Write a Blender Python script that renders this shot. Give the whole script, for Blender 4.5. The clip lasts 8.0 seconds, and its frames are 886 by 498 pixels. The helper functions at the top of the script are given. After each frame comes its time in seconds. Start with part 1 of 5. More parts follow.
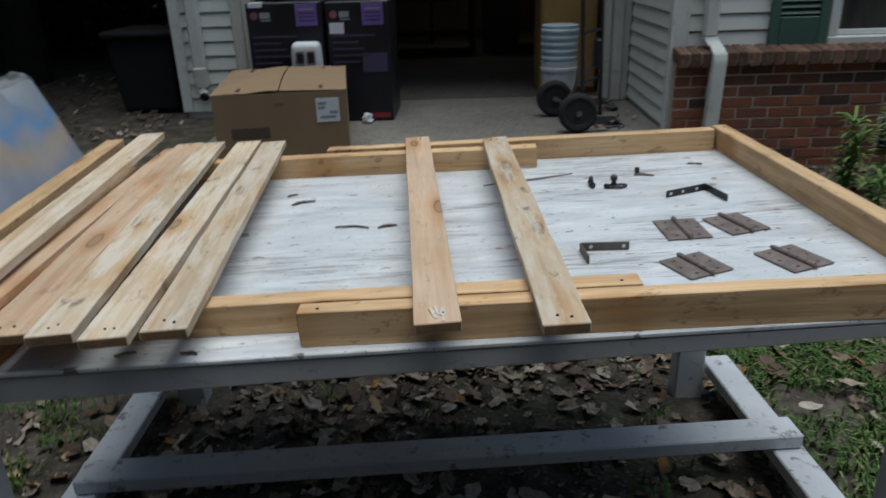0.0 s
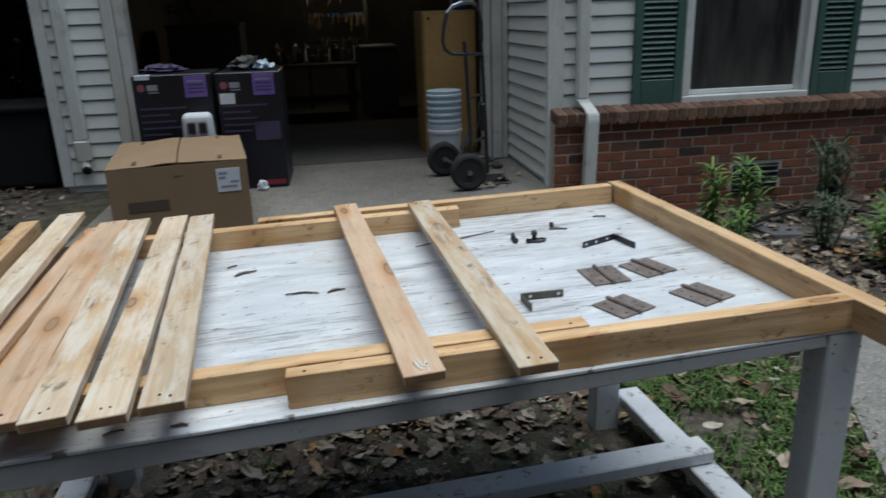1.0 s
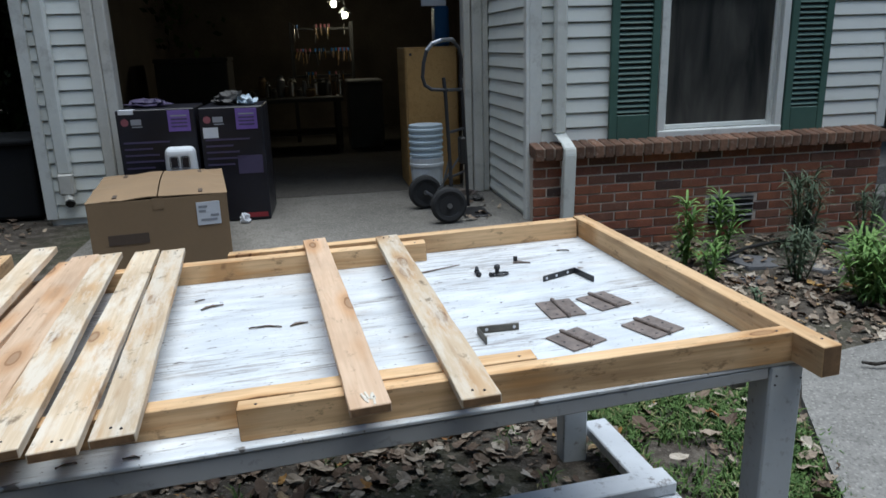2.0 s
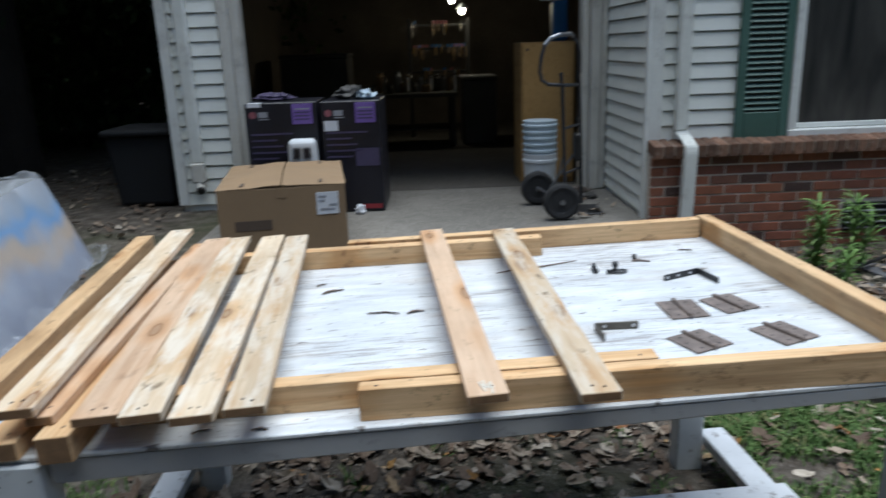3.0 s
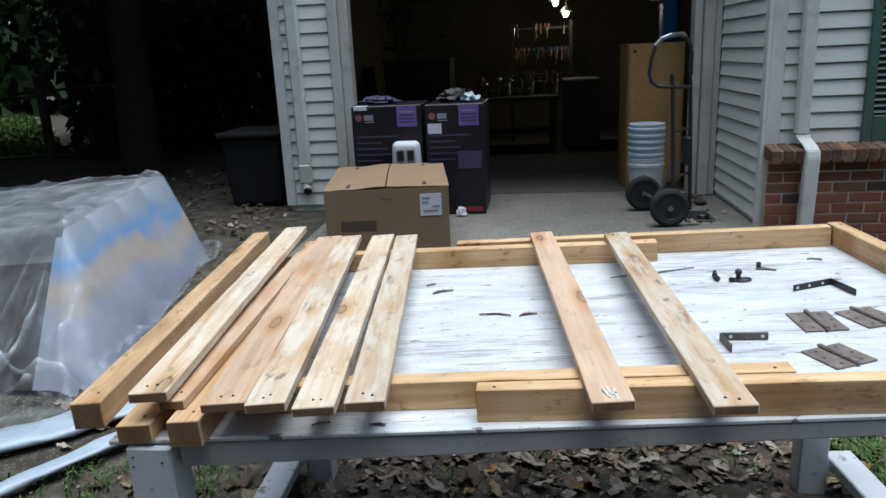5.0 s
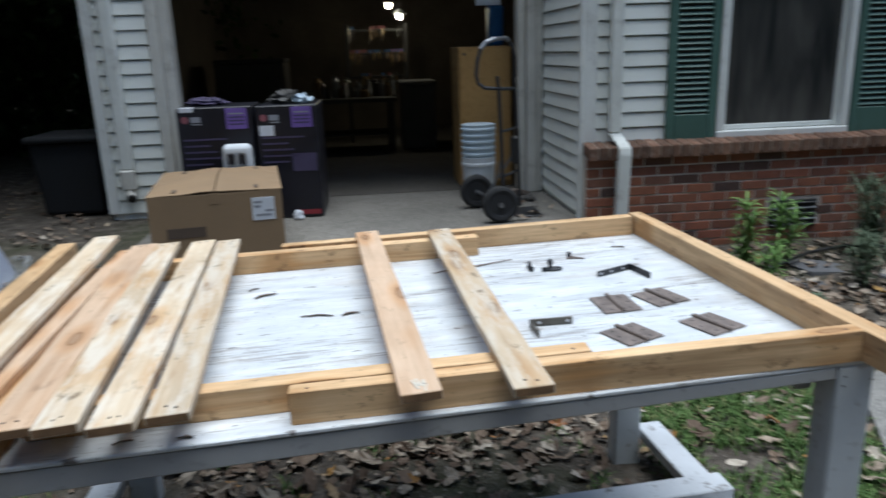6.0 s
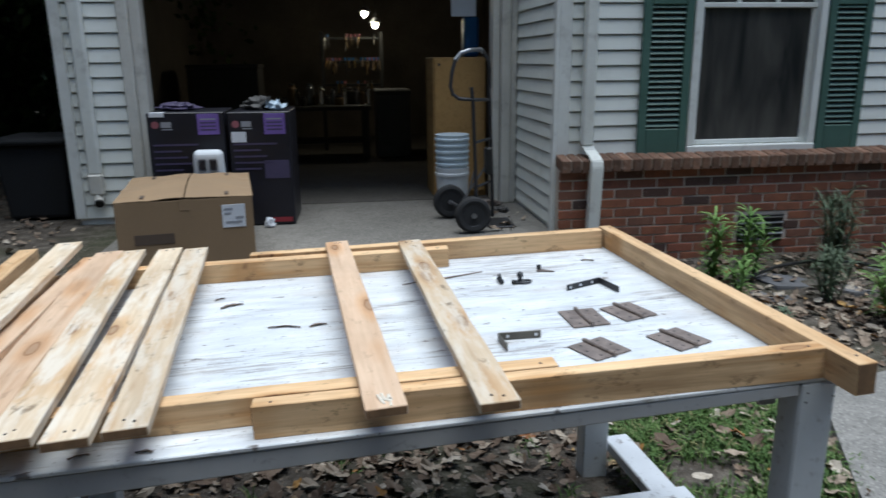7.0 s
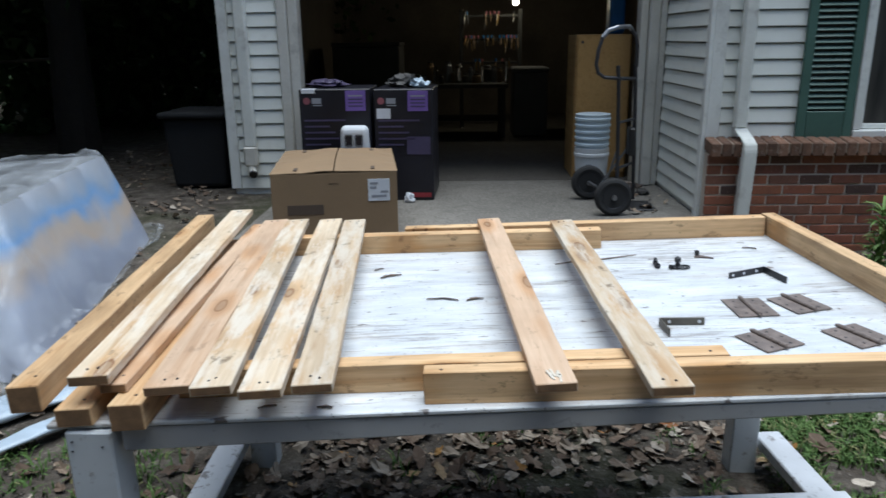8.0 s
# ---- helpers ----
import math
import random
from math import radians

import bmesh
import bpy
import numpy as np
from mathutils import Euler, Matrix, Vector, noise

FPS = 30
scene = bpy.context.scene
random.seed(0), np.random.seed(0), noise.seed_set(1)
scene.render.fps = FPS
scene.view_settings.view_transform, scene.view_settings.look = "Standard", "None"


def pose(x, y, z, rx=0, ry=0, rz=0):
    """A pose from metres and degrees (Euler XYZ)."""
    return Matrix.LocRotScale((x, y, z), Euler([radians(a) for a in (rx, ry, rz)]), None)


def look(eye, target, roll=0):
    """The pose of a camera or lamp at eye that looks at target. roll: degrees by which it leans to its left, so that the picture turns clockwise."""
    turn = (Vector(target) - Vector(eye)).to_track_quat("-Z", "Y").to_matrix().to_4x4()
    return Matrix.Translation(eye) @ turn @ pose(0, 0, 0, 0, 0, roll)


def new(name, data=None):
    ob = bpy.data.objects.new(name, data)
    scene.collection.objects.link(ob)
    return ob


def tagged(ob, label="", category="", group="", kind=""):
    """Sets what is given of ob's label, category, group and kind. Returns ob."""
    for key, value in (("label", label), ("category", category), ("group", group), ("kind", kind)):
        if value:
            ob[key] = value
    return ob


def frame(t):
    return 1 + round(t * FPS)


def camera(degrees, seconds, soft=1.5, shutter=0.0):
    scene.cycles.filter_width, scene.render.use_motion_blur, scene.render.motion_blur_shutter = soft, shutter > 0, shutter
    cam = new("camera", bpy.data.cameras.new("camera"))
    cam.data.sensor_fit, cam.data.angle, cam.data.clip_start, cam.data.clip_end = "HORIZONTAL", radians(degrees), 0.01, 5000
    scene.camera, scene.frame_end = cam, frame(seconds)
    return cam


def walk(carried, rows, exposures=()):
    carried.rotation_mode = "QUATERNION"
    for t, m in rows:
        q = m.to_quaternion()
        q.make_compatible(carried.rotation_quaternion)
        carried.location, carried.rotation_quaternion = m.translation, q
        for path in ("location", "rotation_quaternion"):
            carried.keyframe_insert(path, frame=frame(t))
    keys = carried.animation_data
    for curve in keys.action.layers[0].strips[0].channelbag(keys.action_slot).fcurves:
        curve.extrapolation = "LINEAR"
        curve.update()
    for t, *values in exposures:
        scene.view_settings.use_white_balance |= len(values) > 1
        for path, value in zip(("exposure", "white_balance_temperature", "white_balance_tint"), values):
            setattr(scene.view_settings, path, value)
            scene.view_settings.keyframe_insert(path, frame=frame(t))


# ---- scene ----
cam = camera(63.1, 8.0, shutter=0.45)
PATH = [
    (0, (1.0503, 0.9114, 1.3847), (1.0096, 2.7597, 0.6216), -1.78),
    (0.5, (0.9616, 0.8188, 1.4188), (1.0976, 2.7008, 0.7559), -3.17),
    (1, (0.8854, 0.7991, 1.4411), (1.1857, 2.6753, 0.8168), -1.93),
    (1.2, (0.8926, 0.7834, 1.4488), (1.2466, 2.6553, 0.8398), -1.8),
    (2.3, (0.967, 0.741, 1.461), (1.283, 2.6531, 0.967), -1.6),
    (2.5, (0.9662, 0.7399, 1.4537), (1.261, 2.6628, 0.9898), -1.48),
    (3, (0.9267, 0.7446, 1.4502), (0.9649, 2.6693, 0.908), -2.05),
    (3.5, (0.8675, 0.7523, 1.4446), (0.6848, 2.6623, 0.8803), -2.24),
    (4, (0.8643, 0.7629, 1.4367), (0.5972, 2.6692, 0.8937), -3.2),
    (4.2, (0.87, 0.77, 1.437), (0.6299, 2.6835, 0.9069), -3.2),
    (5.3, (0.875, 0.752, 1.438), (0.677, 2.6728, 0.9171), -2.2),
    (5.5, (0.891, 0.749, 1.43), (0.781, 2.671, 0.888), -1.2),
    (5.8, (0.9328, 0.7614, 1.4219), (0.9746, 2.6977, 0.9227), -2.32),
    (6, (0.9504, 0.7553, 1.4274), (1.145, 2.674, 0.8975), -1.92),
    (6.4, (0.994, 0.761, 1.431), (1.35, 2.6532, 0.8899), -2.1),
    (6.5, (0.9961, 0.7558, 1.4332), (1.3726, 2.6466, 0.9011), -1.86),
    (7, (0.962, 0.764, 1.433), (1.23, 2.6798, 0.9251), -0.6),
    (7.5, (0.9129, 0.7504, 1.4342), (0.9831, 2.6665, 0.8655), -0.72),
    (8, (0.8702, 0.7475, 1.4367), (0.7979, 2.6661, 0.8766), -0.81),
]
EXPOSURES = [(0, -0.04, 6210, 3), (0.5, 0.06, 6210, 3), (1.2, 0.33, 6080, 3), (2.3, 0.65, 5940, 4), (8, 0.68, 5910, 4)]
walk(cam, [(t, look(eye, target, roll)) for t, eye, target, roll in PATH], EXPOSURES)

# ---- light ----
world = bpy.data.worlds.new("sky")
scene.world = world
world.use_nodes = True
sky = world.node_tree.nodes.new("ShaderNodeTexSky")
sky.sky_type, sky.sun_disc = "NISHITA", False
SUN_UP, SUN_ROUND = radians(83), radians(100)
sky.sun_elevation, sky.sun_rotation, sky.dust_density, sky.air_density = SUN_UP, SUN_ROUND, 1.0, 1.0
world.node_tree.links.new(sky.outputs[0], world.node_tree.nodes["Background"].inputs[0])
world.node_tree.nodes["Background"].inputs[1].default_value = 0.115
sun = new("sun", bpy.data.lights.new("sun", "SUN"))
sun.data.energy, sun.data.angle, sun.data.color = 2.5, radians(55), (1.0, 0.98, 0.95)
sun.matrix_world = look((math.sin(SUN_ROUND) * 10, math.cos(SUN_ROUND) * 10, math.tan(SUN_UP) * 10), (0, 0, 0))


# ---- materials ----
class Nodes:
    """Short hand for one node material."""

    def __init__(self, name):
        self.m = bpy.data.materials.new(name)
        self.m.use_nodes = True
        self.t = self.m.node_tree
        self.p = self.t.nodes["Principled BSDF"]
        self.coord = self.t.nodes.new("ShaderNodeTexCoord").outputs["Object"]
        self.info = self.t.nodes.new("ShaderNodeObjectInfo").outputs["Random"]

    def put(self, a, b):
        if hasattr(a, "is_linked"):
            self.t.links.new(a, b)
        else:
            b.default_value = (*a, 1) if isinstance(a, tuple) and len(a) == 3 and b.type == "RGBA" else a

    def vec(self, scale=(1, 1, 1), shift=None):
        n = self.t.nodes.new("ShaderNodeMapping")
        self.put(self.coord, n.inputs[0])
        n.inputs["Scale"].default_value = scale
        if shift is not None:
            c = self.t.nodes.new("ShaderNodeCombineXYZ")
            for k, f in enumerate((17.0, 31.0, 11.0)):
                self.put(self.maths("MULTIPLY", shift, f), c.inputs[k])
            self.put(c.outputs[0], n.inputs["Location"])
        return n.outputs[0]

    def noise(self, vec, scale=1.0, detail=4.0, rough=0.6, warp=0.0):
        n = self.t.nodes.new("ShaderNodeTexNoise")
        self.put(vec, n.inputs["Vector"])
        n.inputs["Scale"].default_value, n.inputs["Detail"].default_value = scale, detail
        n.inputs["Roughness"].default_value, n.inputs["Distortion"].default_value = rough, warp
        return n.outputs[0]

    def cells(self, vec, scale=1.0, feature="F1"):
        n = self.t.nodes.new("ShaderNodeTexVoronoi")
        n.feature = feature
        self.put(vec, n.inputs["Vector"])
        n.inputs["Scale"].default_value = scale
        return n.outputs[0]

    def maths(self, op, a, b=0.0):
        n = self.t.nodes.new("ShaderNodeMath")
        n.operation = op
        self.put(a, n.inputs[0]), self.put(b, n.inputs[1])
        return n.outputs[0]

    def span(self, x, a, b, to0=0.0, to1=1.0):
        n = self.t.nodes.new("ShaderNodeMapRange")
        self.put(x, n.inputs[0])
        for k, v in enumerate((a, b, to0, to1)):
            n.inputs[k + 1].default_value = v
        return n.outputs[0]

    def mix(self, f, a, b, blend="MIX"):
        n = self.t.nodes.new("ShaderNodeMix")
        n.data_type, n.blend_type = "RGBA", blend
        self.put(f, n.inputs[0]), self.put(a, n.inputs[6]), self.put(b, n.inputs[7])
        return n.outputs[2]

    def ramp(self, f, stops):
        n = self.t.nodes.new("ShaderNodeValToRGB")
        e = n.color_ramp.elements
        while len(e) < len(stops):
            e.new(0.5)
        for k, (pos, col) in enumerate(stops):
            e[k].position, e[k].color = pos, (*col, 1)
        self.put(f, n.inputs[0])
        return n.outputs[0]

    def island(self):
        return self.t.nodes.new("ShaderNodeNewGeometry").outputs["Random Per Island"]

    def bump(self, h, strength=0.3, dist=0.01):
        n = self.t.nodes.new("ShaderNodeBump")
        n.inputs["Strength"].default_value, n.inputs["Distance"].default_value = strength, dist
        self.put(h, n.inputs["Height"])
        self.t.links.new(n.outputs[0], self.p.inputs["Normal"])
        return self

    def done(self, color, rough=0.6, metal=0.0, spec=0.5):
        self.put(color, self.p.inputs["Base Color"])
        self.put(rough, self.p.inputs["Roughness"])
        self.p.inputs["Metallic"].default_value = metal
        self.p.inputs["Specular IOR Level"].default_value = spec
        return self.m


def shade(c, f):
    return tuple(min(1.0, v * f) for v in c)


def surface(name, base, rough=0.6, metal=0.0, big=3.0, fine=60.0, vary=0.25, bump=0.15, dist=0.004, dirt=None, each=0.0, spec=0.5):
    """A plain stuff with stains at one scale and grain at another."""
    n = Nodes(name)
    v = n.vec(shift=n.info)
    a, b = n.noise(v, big, 5), n.noise(v, fine, 3)
    c = n.mix(n.span(a, 0.3, 0.7), shade(base, 1 - vary), shade(base, 1 + vary * 0.6))
    c = n.mix(n.span(b, 0.3, 0.7, 0, 0.35), c, shade(base, 1 - 1.4 * vary))
    if dirt:
        c = n.mix(n.span(n.noise(v, big * 2.3, 6, 0.7), 0.55, 0.75, 0, 0.8), c, dirt)
    if each:
        c = n.mix(1.0, c, n.ramp(n.info, [(0, (1 - each,) * 3), (1, (1 + each * 0.3,) * 3)]), "MULTIPLY")
    n.bump(b, bump, dist)
    return n.done(c, n.span(a, 0.3, 0.7, max(0, rough - 0.1), min(1, rough + 0.1)), metal, spec)


def wood(name, pale, dark, knot, grain=1.0, worn=None, rough=0.7, knots=0.16, stain=0.0, amber=(0.56, 0.33, 0.14)):
    """Sawn softwood, grain along the local y axis."""
    n = Nodes(name)
    v = n.vec((1, 1, 1), n.info)
    long_ = n.vec((26 * grain, 1.3, 26 * grain), n.info)
    rings = n.noise(long_, 1.0, 3, 0.55, 0.9)
    fibre = n.noise(n.vec((160, 6, 160), n.info), 1.0, 2)
    c = n.ramp(n.span(rings, 0.3, 0.72), [(0.0, dark), (0.35, pale), (0.7, shade(pale, 1.08)), (1.0, shade(dark, 1.1))])
    c = n.mix(n.span(fibre, 0.35, 0.75, 0, 0.35), c, shade(dark, 0.8))
    bend = n.noise(n.vec((14, 14, 14), n.info), 1.0, 2)
    k = n.maths("ADD", n.cells(n.vec((12, 3.6, 0.01), n.info), 1.0), n.maths("MULTIPLY", n.maths("SUBTRACT", bend, 0.5), 0.10))
    c = n.mix(n.span(n.maths("ADD", k, n.maths("MULTIPLY", n.maths("SUBTRACT", rings, 0.5), 0.35)), knots * 2.3, knots, 0, 0.8), c, amber)
    c = n.mix(n.span(k, knots * 1.35, knots * 1.05, 0, 0.45), c, shade(dark, 0.8))
    c = n.mix(n.span(k, knots * 0.86, knots * 0.74, 0, 0.9), c, knot)
    c = n.mix(n.span(k, knots * 0.66, knots * 0.52, 0, 0.75), c, shade(dark, 0.75))
    tone = n.noise(v, 4.5, 3)
    c = n.mix(n.span(tone, 0.35, 0.7, 0, 0.45), c, shade(dark, 1.05))
    if stain:
        c = n.mix(n.span(n.noise(n.vec((12, 2.2, 34), n.info), 1.0, 4, 0.65), 0.45, 0.68, 0, stain), c, shade(dark, 0.5))
        c = n.mix(n.span(n.noise(n.vec((30, 13, 30), n.info), 1.0, 5, 0.75), 0.58, 0.66, 0, stain), c, shade(dark, 0.3))
    if worn:
        c = n.mix(n.span(n.noise(n.vec((30, 5, 30), n.info), 1.0, 5, 0.7), 0.46, 0.62, 0, 0.85), c, worn)
        c = n.mix(n.span(n.noise(n.vec((26, 13, 26), n.info), 1.0, 4, 0.75), 0.62, 0.70, 0, 0.7), c, shade(dark, 0.35))
    c = n.mix(1.0, c, n.ramp(n.info, [(0, (0.86, 0.83, 0.8)), (1, (1.06, 1.03, 1.0))]), "MULTIPLY")
    n.bump(n.maths("ADD", n.maths("MULTIPLY", fibre, 0.6), rings), 0.25, 0.002)
    return n.done(c, rough, 0, 0.3)


def peeling_paint():
    n = Nodes("peeling_white_paint")
    v = n.vec()
    lines = n.noise(n.vec((7, 105, 8)), 1.0, 5, 0.7, 0.15)
    wide = n.noise(n.vec((1.6, 5, 3)), 1.0, 4, 0.6)
    worn = n.maths("ADD", lines, n.maths("MULTIPLY", n.maths("SUBTRACT", wide, 0.5), 0.75))
    mask = n.span(worn, 0.57, 0.66)
    paint = n.mix(n.span(n.noise(n.vec((4, 16, 4)), 1.0, 5, 0.65), 0.35, 0.68), (0.53, 0.55, 0.57), (0.76, 0.78, 0.79))
    bare = n.mix(n.span(n.noise(n.vec((6, 60, 6)), 1, 3), 0.3, 0.7), (0.12, 0.10, 0.09), (0.36, 0.31, 0.27))
    c = n.mix(n.maths("MULTIPLY", mask, 0.62), paint, bare)
    spots = n.noise(n.vec((16, 34, 16)), 1.0, 3, 0.7)
    c = n.mix(n.span(spots, 0.64, 0.68, 0, 0.85), c, (0.09, 0.07, 0.06))
    c = n.mix(n.span(n.noise(n.vec((2.4, 4, 2.4)), 1.0, 6, 0.7), 0.53, 0.72, 0, 0.55), c, (0.38, 0.30, 0.22))
    c = n.mix(n.span(n.noise(n.vec((90, 130, 90)), 1.0, 2, 0.6), 0.66, 0.72, 0, 0.7), c, (0.12, 0.10, 0.09))
    n.bump(n.maths("MULTIPLY", mask, -1.0), 0.4, 0.002)
    return n.done(c, n.span(mask, 0, 1, 0.38, 0.8), 0, 0.4)


def painted_timber(name, base, bare, amount=0.6, rough=0.55):
    n = Nodes(name)
    v = n.vec((1, 1, 1), n.info)
    a = n.noise(n.vec((14, 14, 14), n.info), 1.0, 5, 0.7)
    c = n.mix(n.span(n.noise(v, 3, 4), 0.3, 0.7), shade(base, 0.85), shade(base, 1.1))
    c = n.mix(n.span(a, amount, amount + 0.05, 0, 0.8), c, bare)
    c = n.mix(n.span(n.noise(v, 38, 3), 0.6, 0.72, 0, 0.4), c, shade(bare, 0.6))
    n.bump(n.noise(v, 70, 3), 0.2, 0.002)
    return n.done(c, rough)


def brick_stuff():
    n = Nodes("fired_clay_brick")
    v = n.vec((1, 1, 1), n.info)
    c = n.ramp(n.info, [(0.0, (0.075, 0.055, 0.05)), (0.06, (0.11, 0.065, 0.05)), (0.13, (0.22, 0.085, 0.05)), (0.45, (0.34, 0.135, 0.075)), (0.7, (0.30, 0.11, 0.068)), (0.9, (0.21, 0.09, 0.06)), (0.97, (0.24, 0.12, 0.08)), (1.0, (0.38, 0.28, 0.22))])
    c = n.mix(n.span(n.noise(v, 9, 5, 0.7), 0.4, 0.72, 0, 0.65), c, (0.12, 0.065, 0.05))
    c = n.mix(n.span(n.noise(v, 45, 4, 0.7), 0.58, 0.75, 0, 0.5), c, (0.38, 0.27, 0.21))
    n.bump(n.noise(v, 55, 4, 0.7), 0.5, 0.004)
    return n.done(c, 0.88, 0, 0.2)


def earth_stuff():
    n = Nodes("leafy_soil")
    v = n.vec()
    a, b, c3 = n.noise(v, 1.1, 5), n.noise(v, 9, 6, 0.7), n.noise(v, 70, 4, 0.7)
    c = n.ramp(n.span(b, 0.25, 0.75), [(0, (0.032, 0.027, 0.022)), (0.5, (0.09, 0.077, 0.064)), (1, (0.21, 0.185, 0.155))])
    c = n.mix(n.span(c3, 0.5, 0.75, 0, 0.6), c, (0.12, 0.095, 0.07))
    c = n.mix(n.span(a, 0.5, 0.68, 0, 0.55), c, (0.045, 0.06, 0.022))
    bits = n.cells(v, 48)
    c = n.mix(n.maths("MULTIPLY", n.span(bits, 0.36, 0.2, 0, 0.8), n.span(n.noise(v, 5, 3), 0.4, 0.6)), c, (0.22, 0.195, 0.17))
    n.bump(n.maths("ADD", n.maths("ADD", b, c3), n.maths("MULTIPLY", bits, -0.7)), 0.8, 0.02)
    return n.done(c, 0.95, 0, 0.15)


def concrete_stuff(name, base):
    n = Nodes(name)
    v = n.vec()
    a, b, c3 = n.noise(v, 1.3, 6, 0.65), n.noise(v, 14, 5, 0.7), n.noise(v, 160, 2)
    c = n.mix(n.span(a, 0.3, 0.7), shade(base, 0.7), shade(base, 1.12))
    c = n.mix(n.span(b, 0.44, 0.66, 0, 0.6), c, shade(base, 0.55))
    c = n.mix(n.span(c3, 0.55, 0.72, 0, 0.45), c, shade(base, 1.5))
    c = n.mix(n.span(n.noise(v, 60, 3, 0.7), 0.53, 0.62, 0, 0.6), c, shade(base, 0.4))
    c = n.mix(n.span(n.cells(v, 46), 0.32, 0.2, 0, 0.5), c, shade(base, 1.6))
    n.bump(n.maths("ADD", c3, b), 0.4, 0.004)
    return n.done(c, 0.9, 0, 0.25)


def leaf_stuff(name, stops, rough=0.7, thin=0.0):
    n = Nodes(name)
    c = n.ramp(n.island(), stops)
    c = n.mix(n.span(n.noise(n.vec(), 40, 3), 0.35, 0.7, 0, 0.4), c, shade(stops[0][1], 0.6))
    if thin:
        n.p.inputs["Transmission Weight"].default_value = 0.0
        n.p.inputs["Subsurface Weight"].default_value = 0.0
    return n.done(c, rough, 0, 0.3)


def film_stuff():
    """Milky clear film: haze in drifts, painted gleams along its folds, a wet gloss."""
    n = Nodes("clear_plastic_film")
    v = n.vec()
    haze = n.noise(v, 2.6, 5, 0.6, 0.8)
    # Pale streaks and whitened fold crests stand in for highlights on the creases.
    gleam = n.noise(n.vec((9, 2.2, 2.2)), 1.0, 4, 0.6, 0.6)
    veil = n.maths("ADD", n.span(haze, 0.40, 0.72, 0.03, 0.20), n.span(gleam, 0.60, 0.76, 0.0, 0.16))
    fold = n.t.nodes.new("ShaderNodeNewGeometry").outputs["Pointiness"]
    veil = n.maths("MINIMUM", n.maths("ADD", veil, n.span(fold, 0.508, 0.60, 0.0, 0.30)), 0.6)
    n.bump(n.noise(v, 9, 4, 0.55, 1.2), 0.45, 0.02)
    n.done((0.78, 0.82, 0.87), 0.16, 0, 0.9)
    clear = n.t.nodes.new("ShaderNodeBsdfTransparent")
    both = n.t.nodes.new("ShaderNodeMixShader")
    n.put(veil, both.inputs[0])
    n.t.links.new(clear.outputs[0], both.inputs[1])
    n.t.links.new(n.p.outputs[0], both.inputs[2])
    n.t.links.new(both.outputs[0], n.t.nodes["Material Output"].inputs[0])
    return n.m


def printed_wrap():
    n = Nodes("printed_wrap_sky_sheen")
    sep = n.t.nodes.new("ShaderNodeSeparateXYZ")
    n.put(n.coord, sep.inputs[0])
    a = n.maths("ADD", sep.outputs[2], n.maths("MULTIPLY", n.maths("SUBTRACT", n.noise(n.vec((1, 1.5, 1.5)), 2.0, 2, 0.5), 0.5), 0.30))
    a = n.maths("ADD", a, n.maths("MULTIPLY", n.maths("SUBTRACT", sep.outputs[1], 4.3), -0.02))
    # Bands are print; the pale bluish greys paint in reflected sky.
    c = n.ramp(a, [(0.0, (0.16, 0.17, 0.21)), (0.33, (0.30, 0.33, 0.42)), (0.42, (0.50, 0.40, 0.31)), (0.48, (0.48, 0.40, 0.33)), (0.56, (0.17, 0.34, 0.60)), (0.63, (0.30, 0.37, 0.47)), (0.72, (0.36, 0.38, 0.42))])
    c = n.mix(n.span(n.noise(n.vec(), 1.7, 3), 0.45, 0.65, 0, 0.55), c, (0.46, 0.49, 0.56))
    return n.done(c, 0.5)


def pane_stuff():
    n = Nodes("dark_window_pane")
    n.p.inputs["Coat Weight"].default_value = 0.3
    return n.done(n.mix(n.span(n.noise(n.vec((6, 1, 1.1)), 1.0, 4, 0.55, 0.6), 0.32, 0.68), (0.022, 0.023, 0.024), (0.085, 0.082, 0.074)), 0.22, 0, 0.5)


PINE = wood("weathered_pine", (0.68, 0.57, 0.42), (0.51, 0.375, 0.24), (0.20, 0.09, 0.04), worn=(0.70, 0.645, 0.55), knots=0.21, stain=0.32)
PINE_RAIL = wood("fresh_pine", (0.74, 0.53, 0.31), (0.54, 0.325, 0.155), (0.14, 0.06, 0.025), knots=0.13, stain=0.6, amber=(0.50, 0.26, 0.09))
PINE_TAN = wood("tan_pine", (0.66, 0.50, 0.36), (0.51, 0.34, 0.215), (0.20, 0.09, 0.03), knots=0.2, stain=0.3, amber=(0.55, 0.29, 0.12))
DECK = peeling_paint()
LEG_PAINT = painted_timber("pale_grey_paint", (0.56, 0.59, 0.61), (0.24, 0.21, 0.19), 0.64)
GREY_PAINT = painted_timber("grey_paint", (0.40, 0.405, 0.41), (0.14, 0.12, 0.11), 0.66)
WHITE_PAINT = painted_timber("worn_white_paint", (0.60, 0.62, 0.65), (0.16, 0.14, 0.13), 0.60)
SIDING = surface("vinyl_siding", (0.84, 0.855, 0.80), 0.45, big=1.6, fine=90, vary=0.05, bump=0.05, dist=0.002, dirt=(0.68, 0.68, 0.62), each=0.06)
TRIM = surface("white_trim", (0.80, 0.81, 0.77), 0.45, big=2.0, fine=50, vary=0.12, bump=0.06, dirt=(0.42, 0.41, 0.38))
CASING = surface("grey_casing", (0.66, 0.64, 0.58), 0.5, big=2.0, fine=50, vary=0.15, bump=0.08, dirt=(0.28, 0.27, 0.24))
